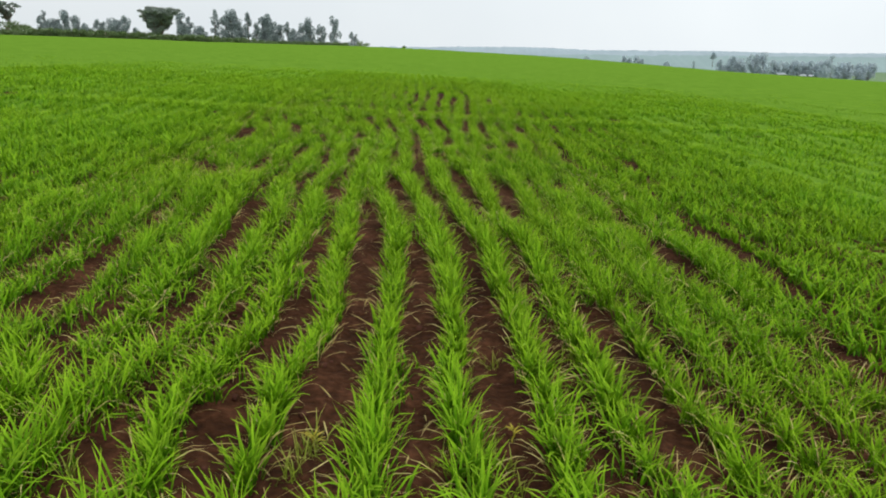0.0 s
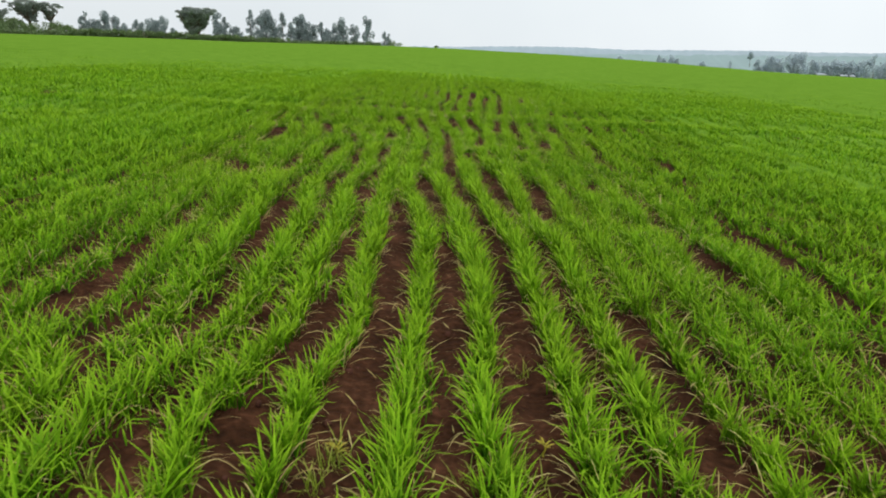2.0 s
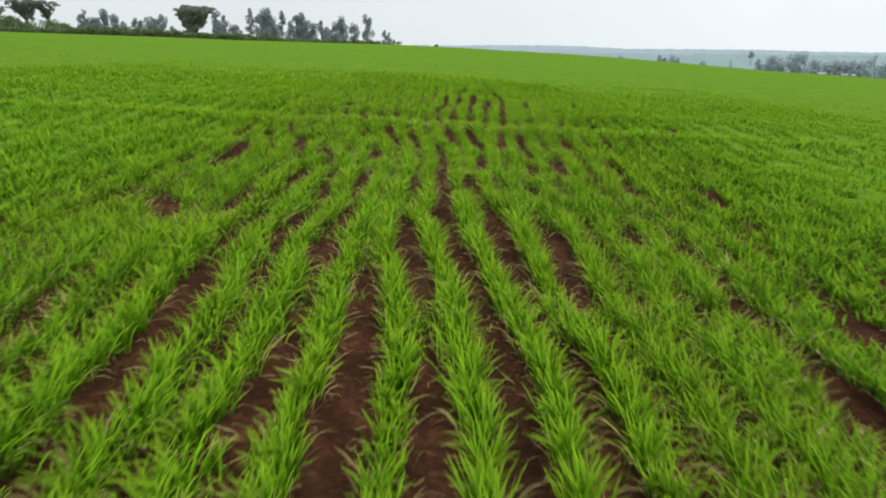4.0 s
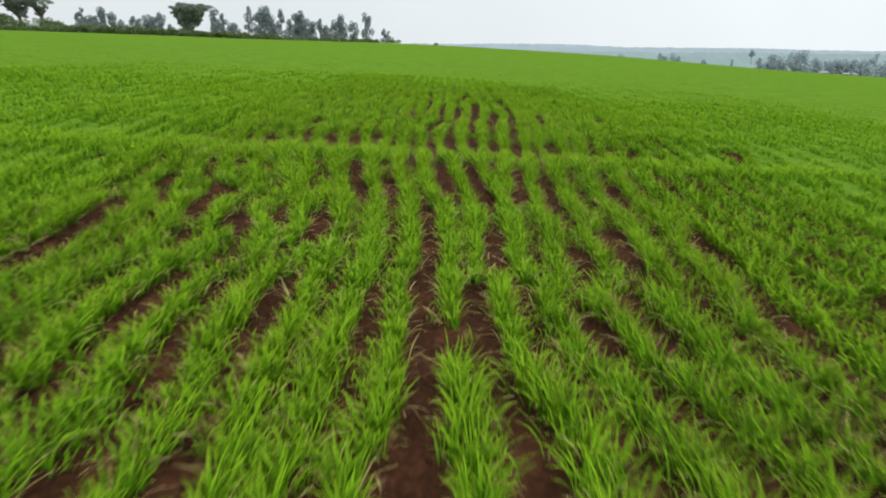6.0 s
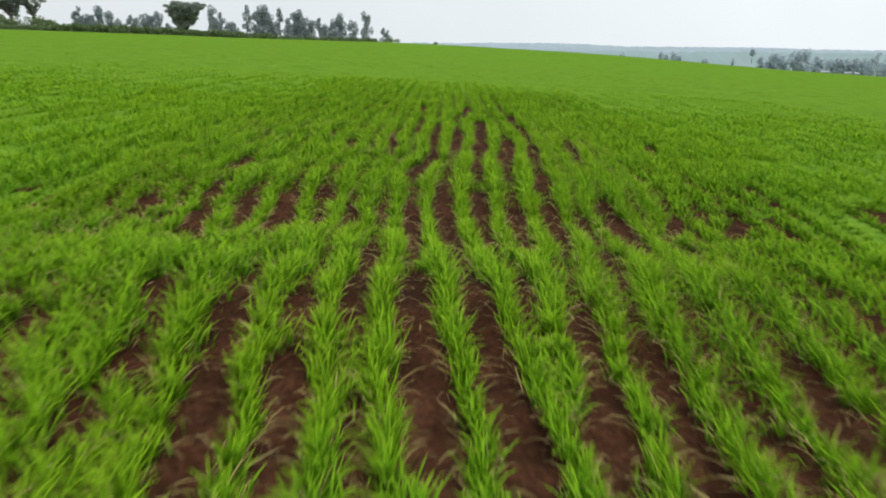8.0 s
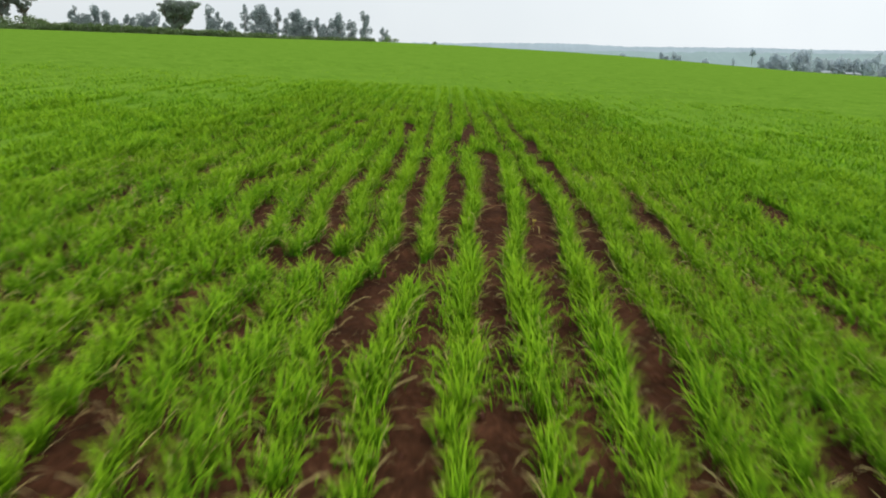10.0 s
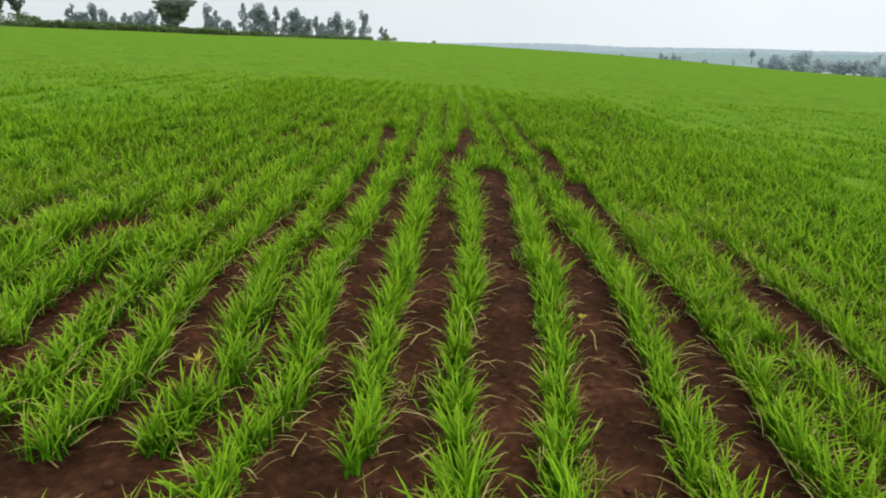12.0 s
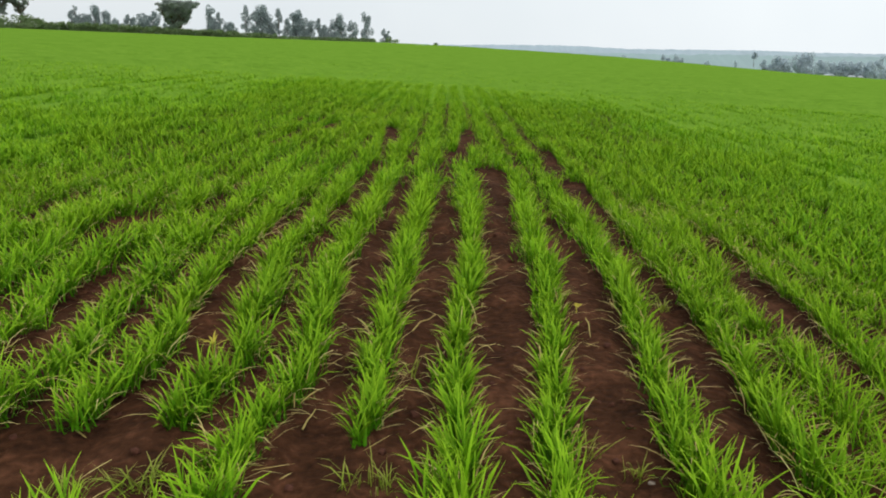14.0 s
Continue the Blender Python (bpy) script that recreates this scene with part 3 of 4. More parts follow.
def crop_row(k, lo, hi):
    y = np.arange(lo, hi, 0.038)
    y = y + rng.uniform(-0.012, 0.012, len(y))
    y = y[(rng.uniform(0, 1, len(y)) > 0.05) & parted(k, y)]
    x = row_x(k, y)
    y, x = y[stands(x, y)], x[stands(x, y)]
    DRY_LEAVES.append(withered(rng, np.full(3 * len(y), k), np.tile(y, 3) + rng.uniform(-0.02, 0.02, 3 * len(y))))
    single = (y > PICKED[0]) & (y < PICKED[1]) & (x > PICKED[2]) & (x < PICKED[3])
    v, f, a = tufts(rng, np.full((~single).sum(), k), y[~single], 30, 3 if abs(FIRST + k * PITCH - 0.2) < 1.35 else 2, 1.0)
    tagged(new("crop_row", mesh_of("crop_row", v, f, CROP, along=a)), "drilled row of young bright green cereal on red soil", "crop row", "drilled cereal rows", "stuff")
    for at in y[single]:
        v, f, a = tufts(rng, np.array([k]), np.array([at]), 28, 3, 1.0)
        if not len(v):
            continue
        fx = float(beside(np.array([k]), row_x(k, np.array([at])), np.array([at]))[0][0])
        foot = np.array([fx, at, float(land(fx, at))])
        n, heart = len(v) // 7, len(v)
        v, a = np.concatenate([v, foot[None]]), np.append(a, 0.0)
        f = f + [np.stack([np.arange(n) * 7, np.arange(n) * 7 + 3, np.full(n, heart)], -1)]
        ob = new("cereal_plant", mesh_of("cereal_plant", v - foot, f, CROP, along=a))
        ob.location = foot
        tagged(ob, "young green cereal plant with arching leaves in red soil", "cereal plant", "cereal plants in the drilled rows")


for k in zone_rows(-2.0, 2.4):
    crop_row(k, 1.1, 17.0)


def crop_block(x0, x1, y0, y1, gap, per, steps, wide, tall, keep=None):
    ks, ys = [], []
    for k in zone_rows(x0, x1):
        y = np.arange(y0, y1, gap)
        y = y + rng.uniform(-gap / 2, gap / 2, len(y))
        y = y[parted(k, y)]
        if keep:
            y = y[keep(row_x(k, y), y)]
        ks.append(np.full(len(y), k))
        ys.append(y)
    return tufts(rng, np.concatenate(ks), np.concatenate(ys), per, steps, wide, tall)


def joined(blocks):
    at, vs, fs, al = 0, [], [], []
    for v, f, a in blocks:
        vs.append(v)
        al.append(a)
        fs += [g + at for g in f]
        at += len(v)
    return np.concatenate(vs), fs, np.concatenate(al)


def in_view(x, y):
    return np.abs(x - 0.2) < 0.67 * y + 1.2


dry = joined(DRY_LEAVES)
tagged(new("withered_leaves", mesh_of("withered_leaves", dry[0], dry[1], DRY, along=dry[2])), "thin straw-coloured withered leaves along the rows", "leaves", kind="stuff")

mid = joined([
    crop_block(-4.4, -2.0, 1.1, 20, 0.05, 20, 2, 1.6, 1.0, in_view),
    crop_block(2.4, 4.8, 1.1, 20, 0.05, 20, 2, 1.6, 1.0, in_view),
    crop_block(-9.5, -4.4, 4, 22, 0.075, 10, 2, 2.5, 1.0, in_view),
    crop_block(4.8, 10, 4, 22, 0.075, 10, 2, 2.5, 1.0, in_view),
    crop_block(-4, 4.4, -4, -0.6, 0.16, 5, 2, 2.8, 1.0),
    crop_block(-4, 4.4, -0.6, 1.1, 0.06, 10, 2, 1.8, 1.0),
    crop_block(-2.0, 2.4, 17, 29, 0.05, 17, 2, 1.6, 1.0),
    crop_block(-4.4, -2.0, 20, 29, 0.07, 11, 2, 1.8, 1.0, in_view),
    crop_block(2.4, 4.8, 20, 29, 0.07, 11, 2, 1.8, 1.0, in_view),
    crop_block(-9.5, -4.4, 22, 29, 0.09, 8, 2, 2.0, 1.0, in_view),
    crop_block(4.8, 10, 22, 29, 0.09, 8, 2, 2.0, 1.0, in_view),
])
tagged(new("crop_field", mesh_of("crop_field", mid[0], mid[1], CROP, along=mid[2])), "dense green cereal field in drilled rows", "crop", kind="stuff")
far = joined([
    crop_block(-24, -9.5, 5, 29, 0.22, 6, 2, 2.3, 0.75, in_view),
    crop_block(10, 25, 5, 29, 0.22, 6, 2, 2.3, 0.75, in_view),
    crop_block(-26, 27, 29, 42, 0.3, 5, 2, 2.6, 0.75, in_view),
    crop_block(-42, 44, 42, 62, 0.8, 5, 2, 3.6, 0.75, in_view),
])
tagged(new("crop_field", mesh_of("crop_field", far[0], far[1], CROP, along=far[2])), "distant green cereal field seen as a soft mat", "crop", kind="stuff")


# ---- trees ----
def tube(points, radii, sides=7):
    """A tapered limb along points."""
    points = np.asarray(points, float)
    d = np.gradient(points, axis=0)
    d /= np.linalg.norm(d, axis=1)[:, None]
    ref = np.where(np.abs(d[:, 2:3]) > 0.9, np.array([[1.0, 0, 0]]), np.array([[0, 0, 1.0]]))
    u = np.cross(d, ref)
    u /= np.linalg.norm(u, axis=1)[:, None]
    w = np.cross(d, u)
    a = np.arange(sides) * 2 * math.pi / sides
    ring = points[:, None] + np.asarray(radii)[:, None, None] * (np.cos(a)[None, :, None] * u[:, None] + np.sin(a)[None, :, None] * w[:, None])
    i = np.arange(len(points) * sides).reshape(len(points), sides)
    j = np.roll(i, -1, 1)
    return ring.reshape(-1, 3), np.stack([i[:-1], j[:-1], j[1:], i[1:]], -1).reshape(-1, 4)


def limbs_mesh(name, limbs, material):
    vs, fs, at = [], [], 0
    for pts, rad in limbs:
        v, f = tube(pts, rad)
        vs.append(v)
        fs.append(f + at)
        at += len(v)
    return mesh_of(name, np.concatenate(vs), fs, material)


def clump_leaves(rng, centres, sizes, per, leaf):
    """Small leaf clumps, each a bent pair of triangles, scattered through uneven puffs."""
    n = len(centres) * per
    d = rng.normal(0, 1, (n, 3))
    d /= np.linalg.norm(d, axis=1)[:, None]
    at = np.repeat(centres, per, 0) + d * np.repeat(sizes, per, 0) * rng.uniform(0.25, 1, (n, 1)) ** 0.5
    u, w = rng.normal(0, 1, (n, 3)), rng.normal(0, 1, (n, 3))
    u /= np.linalg.norm(u, axis=1)[:, None]
    w = np.cross(u, w)
    w /= np.linalg.norm(w, axis=1)[:, None]
    s = leaf * rng.uniform(0.5, 1.3, (n, 1))
    nrm = np.cross(u, w)
    v = np.stack([at - u * s, at + w * s * 0.45 + nrm * s * 0.15, at + u * s, at - w * s * 0.45 + nrm * s * 0.15], 1).reshape(-1, 3)
    o = (np.arange(n) * 4)[:, None]
    return v, [o + np.array([[0, 1, 2]]), o + np.array([[0, 2, 3]])]


def bent(rng, a, b, n=5, sway=0.08):
    a, b = np.asarray(a, float), np.asarray(b, float)
    t = np.linspace(0, 1, n)[:, None]
    p = a + (b - a) * t
    p[1:-1] += rng.normal(0, sway * np.linalg.norm(b - a), (n - 2, 3))
    return p


def thorn_tree(seed, tall, wide, thick=0.35, lean=0.0, foot=0.3, waist=0.22, puffs=70, fine=1.0):
    """A flat-topped thorn tree: short forked trunk, limbs that fan out, a dense crown that widens to a flat top."""
    r = np.random.default_rng(seed)
    ob = new("thorn_tree")
    fork = np.array([lean * foot * tall, 0, foot * tall])
    limbs = [(bent(r, (0, 0, -0.6), fork, 6, 0.03), np.linspace(thick, thick * 0.7, 6))]
    centres, sizes = [], []
    for i in range(11):
        a = 2 * math.pi * (i + r.uniform(-0.3, 0.3)) / 11
        reach = wide / 2 * r.uniform(0.4, 0.85)
        end = np.array([lean * tall + math.cos(a) * reach, math.sin(a) * reach, tall * r.uniform(0.78, 0.93)])
        limbs.append((bent(r, fork, end, 6, 0.05), np.linspace(thick * 0.45, thick * 0.08, 6)))
    for i in range(puffs):
        h = foot + (0.95 - foot) * ((i + r.uniform(0, 1)) / puffs) ** 0.55
        k = (h - foot) / (0.95 - foot)
        reach = wide / 2 * (waist + (0.95 - waist) * k ** 2.0) * math.sqrt(r.uniform(0, 1))
        a = r.uniform(0, 2 * math.pi)
        centres.append((lean * tall * h + math.cos(a) * reach, math.sin(a) * reach, tall * (h - 0.03 * (reach / wide * 2) ** 2)))
        sizes.append(np.array([1, 1, 0.45]) * wide * r.uniform(0.05, 0.1))
    part("trunk", limbs_mesh("trunk", limbs, BARK), ob)
    v, f = clump_leaves(r, np.array(centres), np.array(sizes), 80, wide * 0.026 * fine)
    part("crown", mesh_of("crown", v, f, HAZY_THORN, False), ob)
    return ob


def gum_tree(seed, tall, wide, start=0.25, puffs=16, material=None, name="gum_tree", per=55):
    """A tall narrow gum tree: straight trunk, short rising limbs, ragged crown in several puffs."""
    r = np.random.default_rng(seed)
    ob = new(name)
    trunk = bent(r, (0, 0, -1.0), (r.normal(0, 0.03) * tall, 0, tall * 0.93), 7, 0.012)
    limbs = [(trunk, np.linspace(0.022 * tall, 0.004 * tall, 7))]
    centres, sizes = [], []
    for i in range(puffs):
        h = start + (1 - start) * (i + r.uniform(0, 1)) / puffs
        a = r.uniform(0, 2 * math.pi)
        k = (h - start) / (1 - start)
        reach = wide / 2 * (0.45 + 0.75 * math.sin(math.pi * min(1, 0.2 + 0.75 * k))) * r.uniform(0.25, 0.85)
        foot = np.array([np.interp(h * tall, trunk[:, 2], trunk[:, 0]), np.interp(h * tall, trunk[:, 2], trunk[:, 1]), h * tall * 0.9])
        end = np.array([foot[0] + math.cos(a) * reach, foot[1] + math.sin(a) * reach, h * tall])
        limbs.append((bent(r, foot, end, 4, 0.05), np.linspace(0.007 * tall, 0.002 * tall, 4)))
        centres.append(end)
        sizes.append(np.array([1, 1, 1.3]) * wide * r.uniform(0.19, 0.31))
    part("trunk", limbs_mesh("trunk", limbs, BARK), ob)
    v, f = clump_leaves(r, np.array(centres), np.array(sizes), per * 2, wide * 0.085)
    part("crown", mesh_of("crown", v, f, material or HAZY_GUM, False), ob)
    return ob


def bush(seed, tall, wide, material, name="bush", per=60):
    """A low bush: several stems from one foot, leaves in puffs down to the ground."""
    r = np.random.default_rng(seed)
    ob = new(name)
    limbs, centres, sizes = [], [], []
    for i in range(8):
        a, q = r.uniform(0, 2 * math.pi), r.uniform(0.1, 0.8)
        end = np.array([math.cos(a) * q * wide / 2, math.sin(a) * q * wide / 2, tall * r.uniform(0.3, 0.85)])
        limbs.append((bent(r, (0, 0, -0.5), end, 4, 0.05), np.linspace(0.04 * tall, 0.01 * tall, 4)))
        centres.append(end)
        sizes.append(np.array([wide * 0.22, wide * 0.22, tall * 0.25]))
    part("stems", limbs_mesh("stems", limbs, BARK), ob)
    v, f = clump_leaves(r, np.array(centres), np.array(sizes), per * 2, max(wide, tall) * 0.035)
    part("crown", mesh_of("crown", v, f, material, False), ob)
    return ob


AXIS, FOCAL = 784.0, 1302.0


def spot(px, depth):
    """A place by its bearing from the start, at a depth along the rows."""
    x = (px - AXIS) / FOCAL * depth - math.tan(radians(0.27)) * depth
    return x, depth


def stand(ob, px, depth, turn=0.0, sink=0.0):
    x, y = spot(px, depth)
    ob.location = (x, y, float(land(x, y)) - sink)
    ob.rotation_euler = (0, 0, turn)
    return ob


# thorn trees behind the hedge
ACACIA = dict(label="hazy dark flat-topped thorn tree behind the field hedge", category="tree", group="thorn trees by the field")
tagged(stand(thorn_tree(1, 7.7, 11.0, 0.7, 0.0, 0.12, 0.34, 170), 349, 182), **ACACIA)
tagged(stand(thorn_tree(2, 8.3, 9.5, 0.45, -0.1, 0.36, 0.3, 90), 62, 178), **ACACIA)
tagged(stand(thorn_tree(3, 7.9, 7.4, 0.42, 0.03, 0.42, 0.25, 60), 96, 182), **ACACIA)
tagged(stand(thorn_tree(4, 6.2, 7.0, 0.35, 0.0, 0.35, 0.3, 60), 4, 185), **ACACIA)

# far gum trees: bearing, height, width, depth
SMALL_GUMS = [
    (150, 9, 4, 430), (158, 12, 3, 430), (166, 7, 6, 430), (178, 8, 5, 430), (191, 12, 7, 430), (208, 10, 6, 430), (226, 6, 6, 430),
    (246, 9, 4, 430), (258, 8, 4, 430), (275, 9, 8, 420), (292, 11, 6, 420), (311, 6, 4, 420), (386, 15, 6, 420), (394, 9, 8, 420),
    (402, 13, 4, 420), (418, 8, 7, 430),
]
TALL_GUMS = [
    (446, 17, 5, 440), (463, 14, 6, 440), (474, 17, 9, 440), (485, 15, 7, 440), (492, 9, 4, 440),
    (503, 17, 5, 440), (515, 12, 5, 440), (527, 15, 7, 450), (536, 17, 8, 450), (547, 13, 6, 450), (556, 12, 6, 450), (569, 14, 5, 450),
    (580, 10, 7, 455), (597, 13, 7, 455), (608, 16, 8, 455), (628, 13, 6.5, 460), (652, 18, 7, 460), (681, 11, 4, 470), (688, 10, 3, 470),
]
for n, (px, tall, wide, depth) in enumerate(SMALL_GUMS + TALL_GUMS):
    tagged(stand(gum_tree(100 + n, tall * 1.15, wide * 0.98, 0.12 if wide > 5.5 else 0.3), px, depth, n * 1.3), "hazy grey-green gum tree standing far behind the field", "tree", "far gum trees")
for n, (px, tall, wide, depth) in enumerate([(699, 1.7, 3.6, 185), (772, 0.8, 1.8, 180), (30, 4, 9, 176), (55, 3, 7, 176), (10, 4, 8, 176), (96, 3.2, 6, 178), (120, 2.5, 6, 178)]):
    tagged(stand(bush(200 + n, tall, wide, HEDGE if depth < 200 else HAZY_GUM), px, depth), "dark green bush at the edge of the field", "bush", "bushes at the field edge")


def hedge():
    """A clipped, uneven hedge along the field's far edge, in two steps."""
    r = np.random.default_rng(9)
    centres, sizes, limbs = [], [], []
    for px in np.arange(-330, 672, 3.2):
        step = 0.75 if px > 508 else 1.3 if px > 455 else 1.6 if px > 330 else 1.9 if px > 130 else 1.3
        x, y = spot(px, 168 + r.normal(0, 0.4))
        z = float(land(x, y))
        for _ in range(4):
            h = step * r.uniform(0.0, 1.0)
            centres.append((x + r.normal(0, 0.3), y + r.normal(0, 0.5), z + h * 0.85 - 0.1))
            sizes.append((0.5, 0.5, 0.42))
        limbs.append((bent(r, (x, y, z - 0.3), (x, y, z + 0.9), 3, 0.05), np.array([0.05, 0.04, 0.02])))
    ob = new("hedge")
    tagged(part("stems", limbs_mesh("stems", limbs, BARK), ob), kind="stuff")
    v, f = clump_leaves(r, np.array(centres), np.array(sizes), 40, 0.24)
    part("foliage", mesh_of("foliage", v, f, HEDGE, False), ob)
    return tagged(ob, "long low dark green hedge along the field's upper edge", "hedge")


hedge()

# trees down in the valley: bearing, height, width, depth
SLOPE_TREES = [
    (975, 8, 10, 1100), (1090, 8, 11, 900), (1128, 6, 10, 900), (1157, 14, 9, 950), (1168, 11, 8, 950), (1183, 15, 9, 950), (1192, 12, 8, 950),
    (1235, 9, 10, 950), (1285, 13, 5, 950),
]
VALLEY_TREES = [
    (1333, 14, 9, 850), (1358, 16, 18, 850), (1372, 15, 14, 850), (1400, 19, 20, 800),
    (1412, 21, 16, 800), (1436, 16, 16, 820), (1452, 14, 16, 850), (1470, 17, 16, 850), (1486, 16, 16, 850), (1502, 17, 15, 850), (1518, 18, 14, 850),
    (1528, 20, 12, 800), (1541, 26, 8, 830), (1556, 17, 16, 850), (1572, 18, 16, 850), (1592, 18, 16, 850), (1612, 19, 17, 850),
]
for n, (px, tall, wide, depth) in enumerate(SLOPE_TREES + VALLEY_TREES):
    tagged(stand(gum_tree(300 + n, tall, wide, 0.1, 14, HAZY_FAR_LEAF, "valley_tree", 45), px + 8, depth, n * 0.9, 1.0), "hazy blue-green tree in the distant valley", "tree", "valley trees")


lone = gum_tree(390, 27, 11, 0.62, 16, HAZY_FAR_LEAF, "valley_tree", 60)
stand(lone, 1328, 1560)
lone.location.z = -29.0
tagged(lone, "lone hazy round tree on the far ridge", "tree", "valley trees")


# ---- far buildings ----
def block(x0, x1, y0, y1, z0, z1):
    v = np.array([[x, y, z] for z in (z0, z1) for y in (y0, y1) for x in (x0, x1)], float)
    f = np.array([[0, 2, 3, 1], [4, 5, 7, 6], [0, 1, 5, 4], [2, 6, 7, 3], [0, 4, 6, 2], [1, 3, 7, 5]])
    return v, f


def gable(w, d, eave, top, over=0.4):
    v = np.array([[-w - over, -d - over, eave], [w + over, -d - over, eave], [-w - over, d + over, eave], [w + over, d + over, eave], [-w - over, 0, top], [w + over, 0, top]], float)
    v = np.concatenate([v, v - (0, 0, 0.12)])
    f = np.array([[0, 1, 5, 4], [4, 5, 3, 2], [6, 10, 11, 7], [10, 8, 9, 11], [0, 6, 7, 1], [2, 3, 9, 8], [0, 4, 10, 6], [4, 2, 8, 10], [1, 7, 11, 5], [5, 11, 9, 3]])
    return v, f


def house(name, w, d, eave, top, wall_material, roof_material):
    ob = new(name)
    v, f = block(-w, w, -d, d, -1.5, eave + 0.05)
    part("wall", mesh_of("wall", v, [f], wall_material, False), ob)
    v, f = gable(w, d, eave, top)
    part("roof", mesh_of("roof", v, [f], roof_material, False), ob)
    v, f = block(-0.45, 0.45, -d - 0.04, -d + 0.02, 0, min(2.0, eave - 0.1))
    part("door", mesh_of("door", v, [f], BARK, False), ob)
    for s in (-0.6, 0.6):
        v, f = block(s * w - 0.4, s * w + 0.4, -d - 0.04, -d + 0.02, 0.9, min(1.8, eave - 0.1))
        part("window", mesh_of("window", v, [f], BARK, False), ob)
    return ob


tagged(stand(house("farm_hut", 6.5, 3, 2.6, 4.0, MUD, THATCH), 240, 400, 0.1), "low farm hut with a dark thatched roof among trees", "hut")
tagged(stand(house("farm_house", 3.5, 3, 2.4, 3.6, ZINC, ZINC), 566, 430, 0.2), "small pale house with a zinc roof below gum trees", "house")
for px, w, depth, turn in ((1455, 5, 760, 0.1), (1496, 3.2, 770, -0.2), (1510, 3.2, 775, 0.3)):
    tagged(stand(house("valley_house", w, 3.5, 2.2, 3.4, ZINC, ZINC), px, depth, turn), "pale metal-roofed house in the hazy valley", "house", "valley houses")


# ---- far hills, distance haze put into their colour ----
def far_hills(name, depth, low, swing, tone, seed, fall=0.012):
    m, n, l, p = nodes_of(name + "_haze")
    tex = n.new("ShaderNodeTexNoise")
    tex.inputs["Scale"].default_value, tex.inputs["Detail"].default_value = 0.012, 5.0
    geo = n.new("ShaderNodeNewGeometry")
    l.new(geo.outputs["Position"], tex.inputs["Vector"])
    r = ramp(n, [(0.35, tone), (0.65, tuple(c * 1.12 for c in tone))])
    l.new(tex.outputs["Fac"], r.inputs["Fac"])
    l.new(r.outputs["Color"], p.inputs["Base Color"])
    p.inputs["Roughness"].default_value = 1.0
    # faint glow added so the hills pale as if through haze
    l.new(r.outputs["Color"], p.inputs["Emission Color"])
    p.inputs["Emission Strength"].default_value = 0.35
    xs = np.linspace(-2600, 3200, 700)
    top = low + swing * (ripple(xs / 420, xs * 0, seed) - 0.5) + 0.25 * swing * (ripple(xs / 60, xs * 0, seed + 1) - 0.5) + 4 * ripple(xs / 9, xs * 0, seed + 2)
    top = top - fall * xs
    v = np.concatenate([np.stack([xs, xs * 0 + depth - 250, xs * 0 - 80], -1), np.stack([xs, xs * 0 + depth, top], -1), np.stack([xs, xs * 0 + depth + 300, top - 30], -1)])
    i = np.arange(len(xs) - 1)
    k = len(xs)
    f = np.concatenate([np.stack([i, i + 1, i + k + 1, i + k], -1), np.stack([i + k, i + k + 1, i + 2 * k + 1, i + 2 * k], -1)])
    tagged(new("backdrop", mesh_of(name, v, [f], m)), "pale blue-grey hazy hills on the horizon", "hills", kind="structure")


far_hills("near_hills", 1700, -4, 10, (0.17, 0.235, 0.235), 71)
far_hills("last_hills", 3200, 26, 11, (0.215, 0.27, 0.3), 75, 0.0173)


# ---- bits on the soil ----
def lumps(r, x, y, size):
    """Rough clods, each an eight-cornered lump pressed into the soil."""
    n = len(x)
    corner = np.array([[a, b, c] for c in (-1, 1) for b in (-1, 1) for a in (-1, 1)], float) * (0.62, 0.62, 0.5)
    v = corner[None] * size[:, None, None] * r.uniform(0.6, 1.25, (n, 8, 3))
    a = r.uniform(0, 2 * math.pi, n)
    co, si = np.cos(a)[:, None], np.sin(a)[:, None]
    v = np.stack([v[..., 0] * co - v[..., 1] * si, v[..., 0] * si + v[..., 1] * co, v[..., 2]], -1)
    v += np.stack([x, y, soil_height(x, y) + size * 0.15], -1)[:, None]
    box = np.array([[0, 2, 3, 1], [4, 5, 7, 6], [0, 1, 5, 4], [2, 6, 7, 3], [0, 4, 6, 2], [1, 3, 7, 5]])
    return v.reshape(-1, 3), [((np.arange(n) * 8)[:, None, None] + box[None]).reshape(-1, 4)]


bits = np.random.default_rng(17)
count = 3800
v, f = lumps(bits, bits.uniform(-2.2, 2.8, count), bits.uniform(1.0, 17.5, count), bits.uniform(0.004, 0.014, count) * bits.uniform(0.5, 1.3, count))
tagged(new("soil_clods", mesh_of("soil_clods", v, f, CLOD)), "small dark red-brown soil clods between the rows", "soil", kind="stuff")
count = 1500
sx, sy = bits.uniform(-2.2, 2.8, count), bits.uniform(1.0, 17.5, count)
v, f, a = blades(np.stack([sx, sy, soil_height(sx, sy) + 0.012], -1), bits.uniform(0, 6.28, count), bits.uniform(0.03, 0.11, count), np.radians(bits.uniform(78, 90, count)), np.radians(bits.uniform(88, 100, count)), bits.uniform(0.0025, 0.005, count), 3, bits.uniform(-0.3, 0.3, count))
tagged(new("dry_straw", mesh_of("dry_straw", v, f, DRY, along=a)), "scattered bits of pale dry straw on the soil", "straw", kind="stuff")


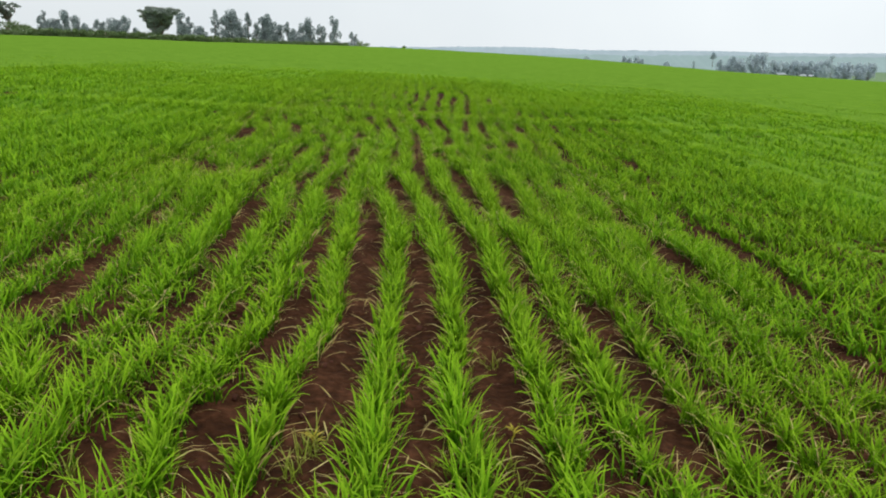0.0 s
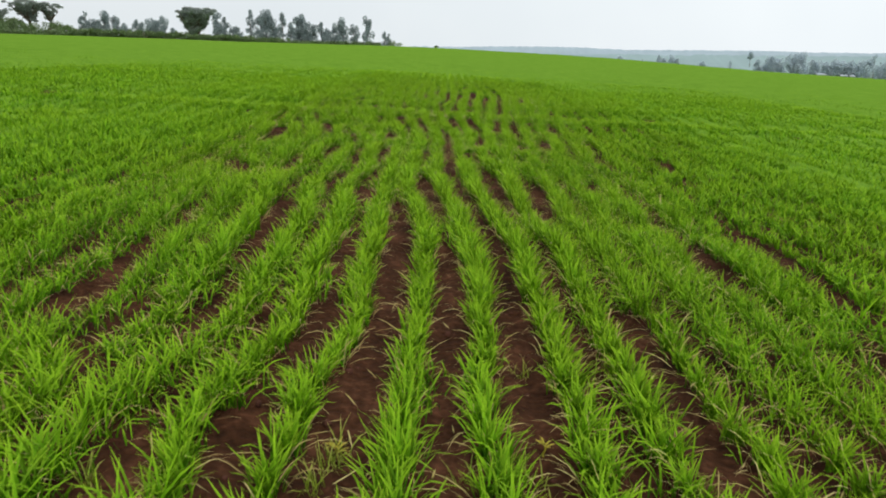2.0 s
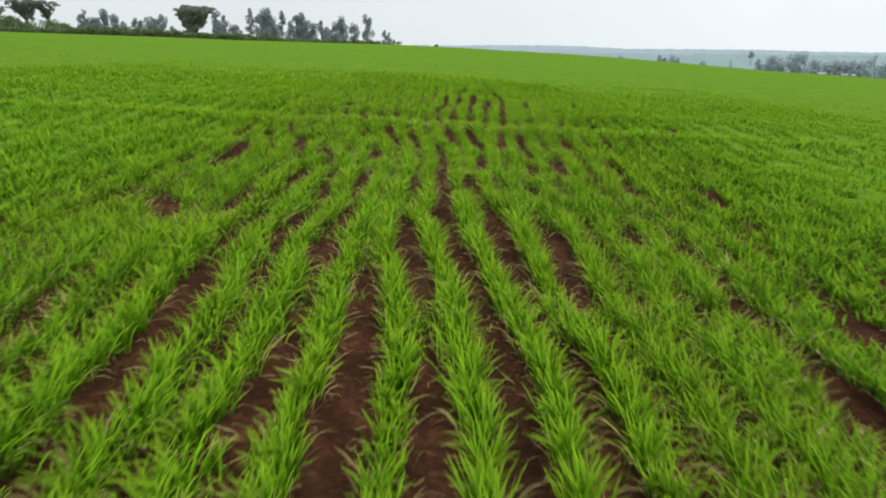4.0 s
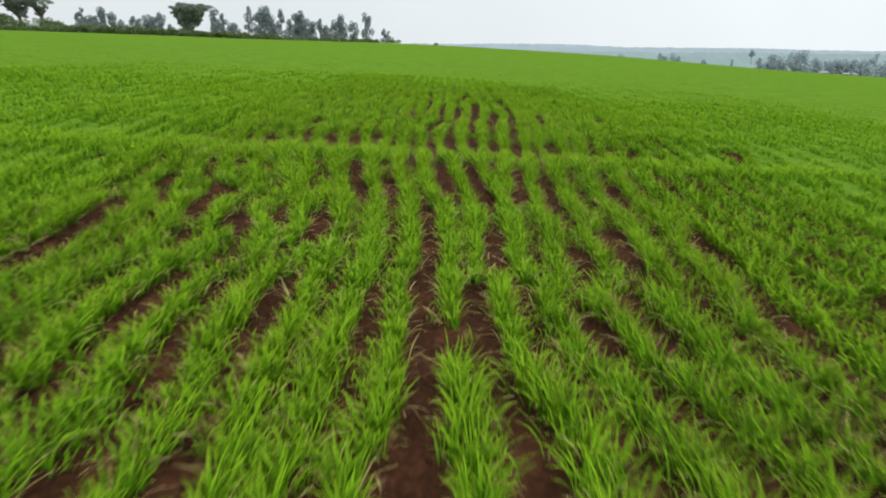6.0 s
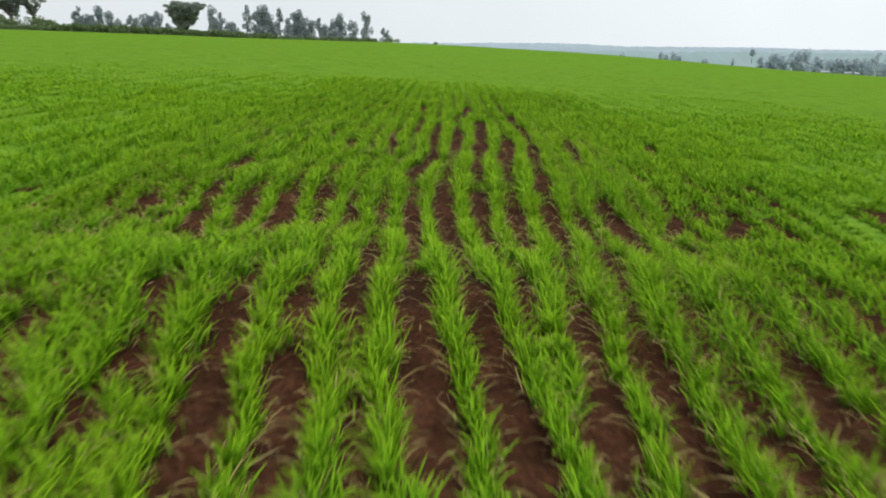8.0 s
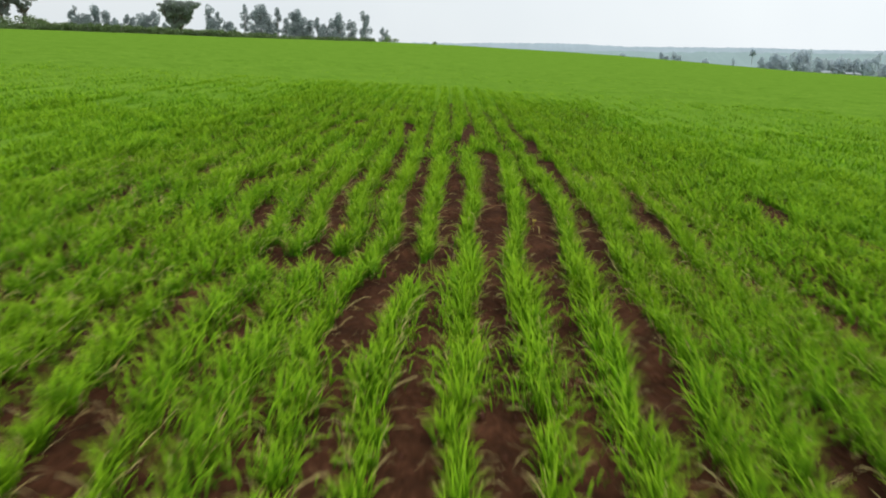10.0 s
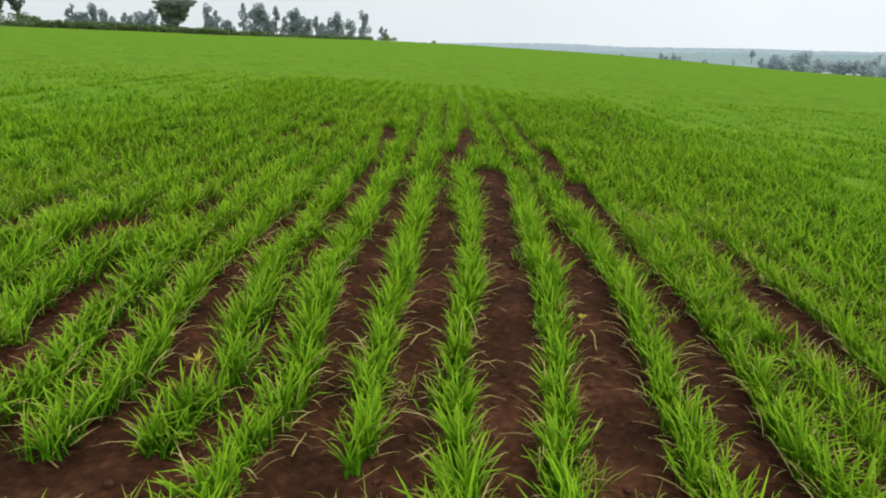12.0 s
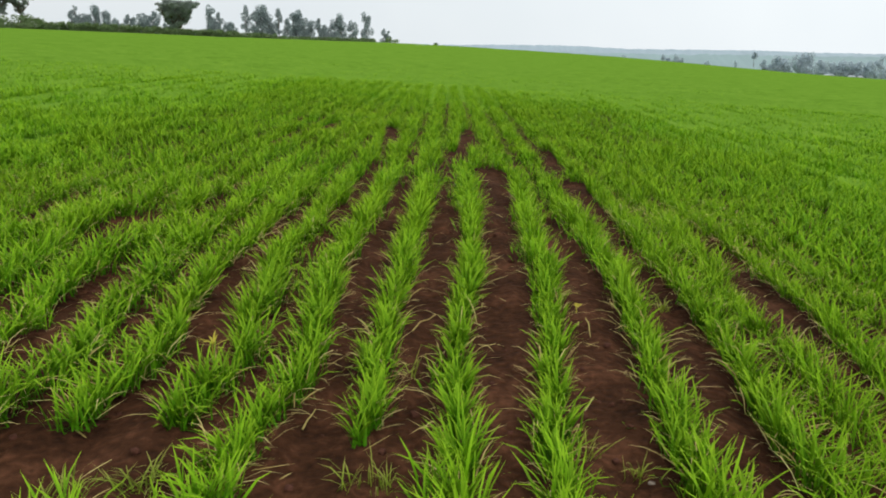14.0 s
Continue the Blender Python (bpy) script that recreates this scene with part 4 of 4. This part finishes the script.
def weed(x, y, tall, count, seed, wide=0.02):
    """A small yellowing weed: thin stem and oval leaves."""
    r = np.random.default_rng(seed)
    ob = new("weed")
    z = float(soil_height(np.array([x]), np.array([y]))[0])
    ob.location = (x, y, z)
    part("stem", limbs_mesh("stem", [(bent(r, (0, 0, -0.01), (0.006, 0, tall), 4, 0.05), np.linspace(0.003, 0.0015, 4))], YELLOW), ob)
    for i in range(count):
        a = 2 * math.pi * i / count + r.uniform(-0.4, 0.4)
        h = tall * r.uniform(0.5, 1.0)
        v, f, al = blades(np.array([[0.003, 0, h]]), np.array([a]), np.array([tall * r.uniform(0.6, 0.9)]), np.radians(np.array([50.0])), np.radians(np.array([r.uniform(85, 110)])), np.array([wide]), 3, np.array([r.uniform(-0.3, 0.3)]))
        part("leaf", mesh_of("leaf", v, f, YELLOW, along=al), ob)
    return tagged(ob, "small yellow-green weed on bare red soil", "weed", "weeds between the rows")


def seedling(x, y, seed):
    """A weak, yellowing cereal plant that came up in the furrow."""
    r = np.random.default_rng(seed)
    n = int(r.integers(12, 24))
    z = float(soil_height(np.array([x]), np.array([y]))[0])
    base = np.stack([r.normal(0, 0.014, n), r.normal(0, 0.016, n), np.full(n, -0.004)], -1)
    v, f, a = blades(base, r.uniform(0, 6.28, n), r.uniform(0.04, 0.11, n), np.radians(r.uniform(3, 40, n)), np.radians(r.uniform(35, 125, n)), r.uniform(0.002, 0.0038, n), 3, r.uniform(-0.6, 0.6, n))
    foot = np.array([[0, 0, -0.006]])
    f = f + [np.stack([np.arange(n) * 7, np.arange(n) * 7 + 3, np.full(n, len(v))], -1)]
    ob = new("cereal_seedling", mesh_of("cereal_seedling", np.concatenate([v, foot]), f, WEAK, along=np.append(a, 0.0)))
    ob.location = (x, y, z)
    tagged(ob, "weak yellowing cereal seedling in a bare furrow", "cereal plant", "weak seedlings in the furrows")


WEAKLINGS = [
    (0.28, 14.45), (0.70, 14.07), (0.34, 13.97), (0.18, 13.88), (-0.42, 13.80), (-0.35, 13.82), (-0.25, 13.83), (-0.22, 13.87), (0.80, 14.00), (1.19, 15.11), (1.10, 15.42),
    (0.24, 13.90), (-0.06, 13.87), (-0.72, 1.42), (-0.24, 1.42), (-0.22, 1.54), (0.11, 1.50), (0.26, 1.54), (0.65, 1.48), (0.29, 2.13), (-0.22, 1.60), (0.56, 2.17),
    (0.27, 1.41), (-0.55, 1.35), (-0.25, 4.09), (-0.06, 4.06), (0.60, 4.14), (0.37, 4.52), (0.10, 4.56), (-0.38, 4.98), (-0.61, 4.05), (0.39, 7.14), (0.30, 7.23),
    (-0.02, 7.10), (1.06, 7.30), (-0.37, 8.20), (0.05, 10.52), (0.11, 11.43), (0.55, 10.49), (0.13, 11.68), (1.13, 10.77), (0.12, 6.62), (0.2, 6.6), (0.34, 6.75), (0.41, 6.9), (-0.02, 6.58), (0.24, 6.44),
]
for n, (x, y) in enumerate(WEAKLINGS):
    seedling(x, y, 600 + n)

weed(0.84, 15.0, 0.03, 4, 1, 0.014)
weed(-0.27, 14.43, 0.06, 11, 2, 0.005)
weed(-0.21, 1.58, 0.05, 9, 3, 0.005)
weed(0.3, 1.66, 0.04, 8, 4, 0.005)


def straw_stalk(x0, y0, x1, y1, thick=0.0022):
    r = np.random.default_rng(int(x0 * 100) + 7)
    a = np.array([x0, y0, float(soil_height(np.array([x0]), np.array([y0]))[0]) + 0.012])
    b = np.array([x1, y1, float(soil_height(np.array([x1]), np.array([y1]))[0]) + 0.016])
    ob = new("straw_stalk", limbs_mesh("straw_stalk", [(bent(r, a, b, 4, 0.03), np.linspace(thick, thick * 0.6, 4))], DRY))
    tagged(ob, "pale dry straw stalk lying on the soil", "straw", "fallen straw stalks")


straw_stalk(0.86, 14.92, 0.85, 14.78, 0.0025)
straw_stalk(0.04, 14.11, 0.05, 14.22)
straw_stalk(0.27, 14.72, 0.34, 14.9)
v, f = lumps(np.random.default_rng(3), np.array([0.83]), np.array([13.98]), np.array([0.01]))
tagged(new("stone", mesh_of("stone", v, f, STONE)), "small pale round stone on the red soil", "stone")
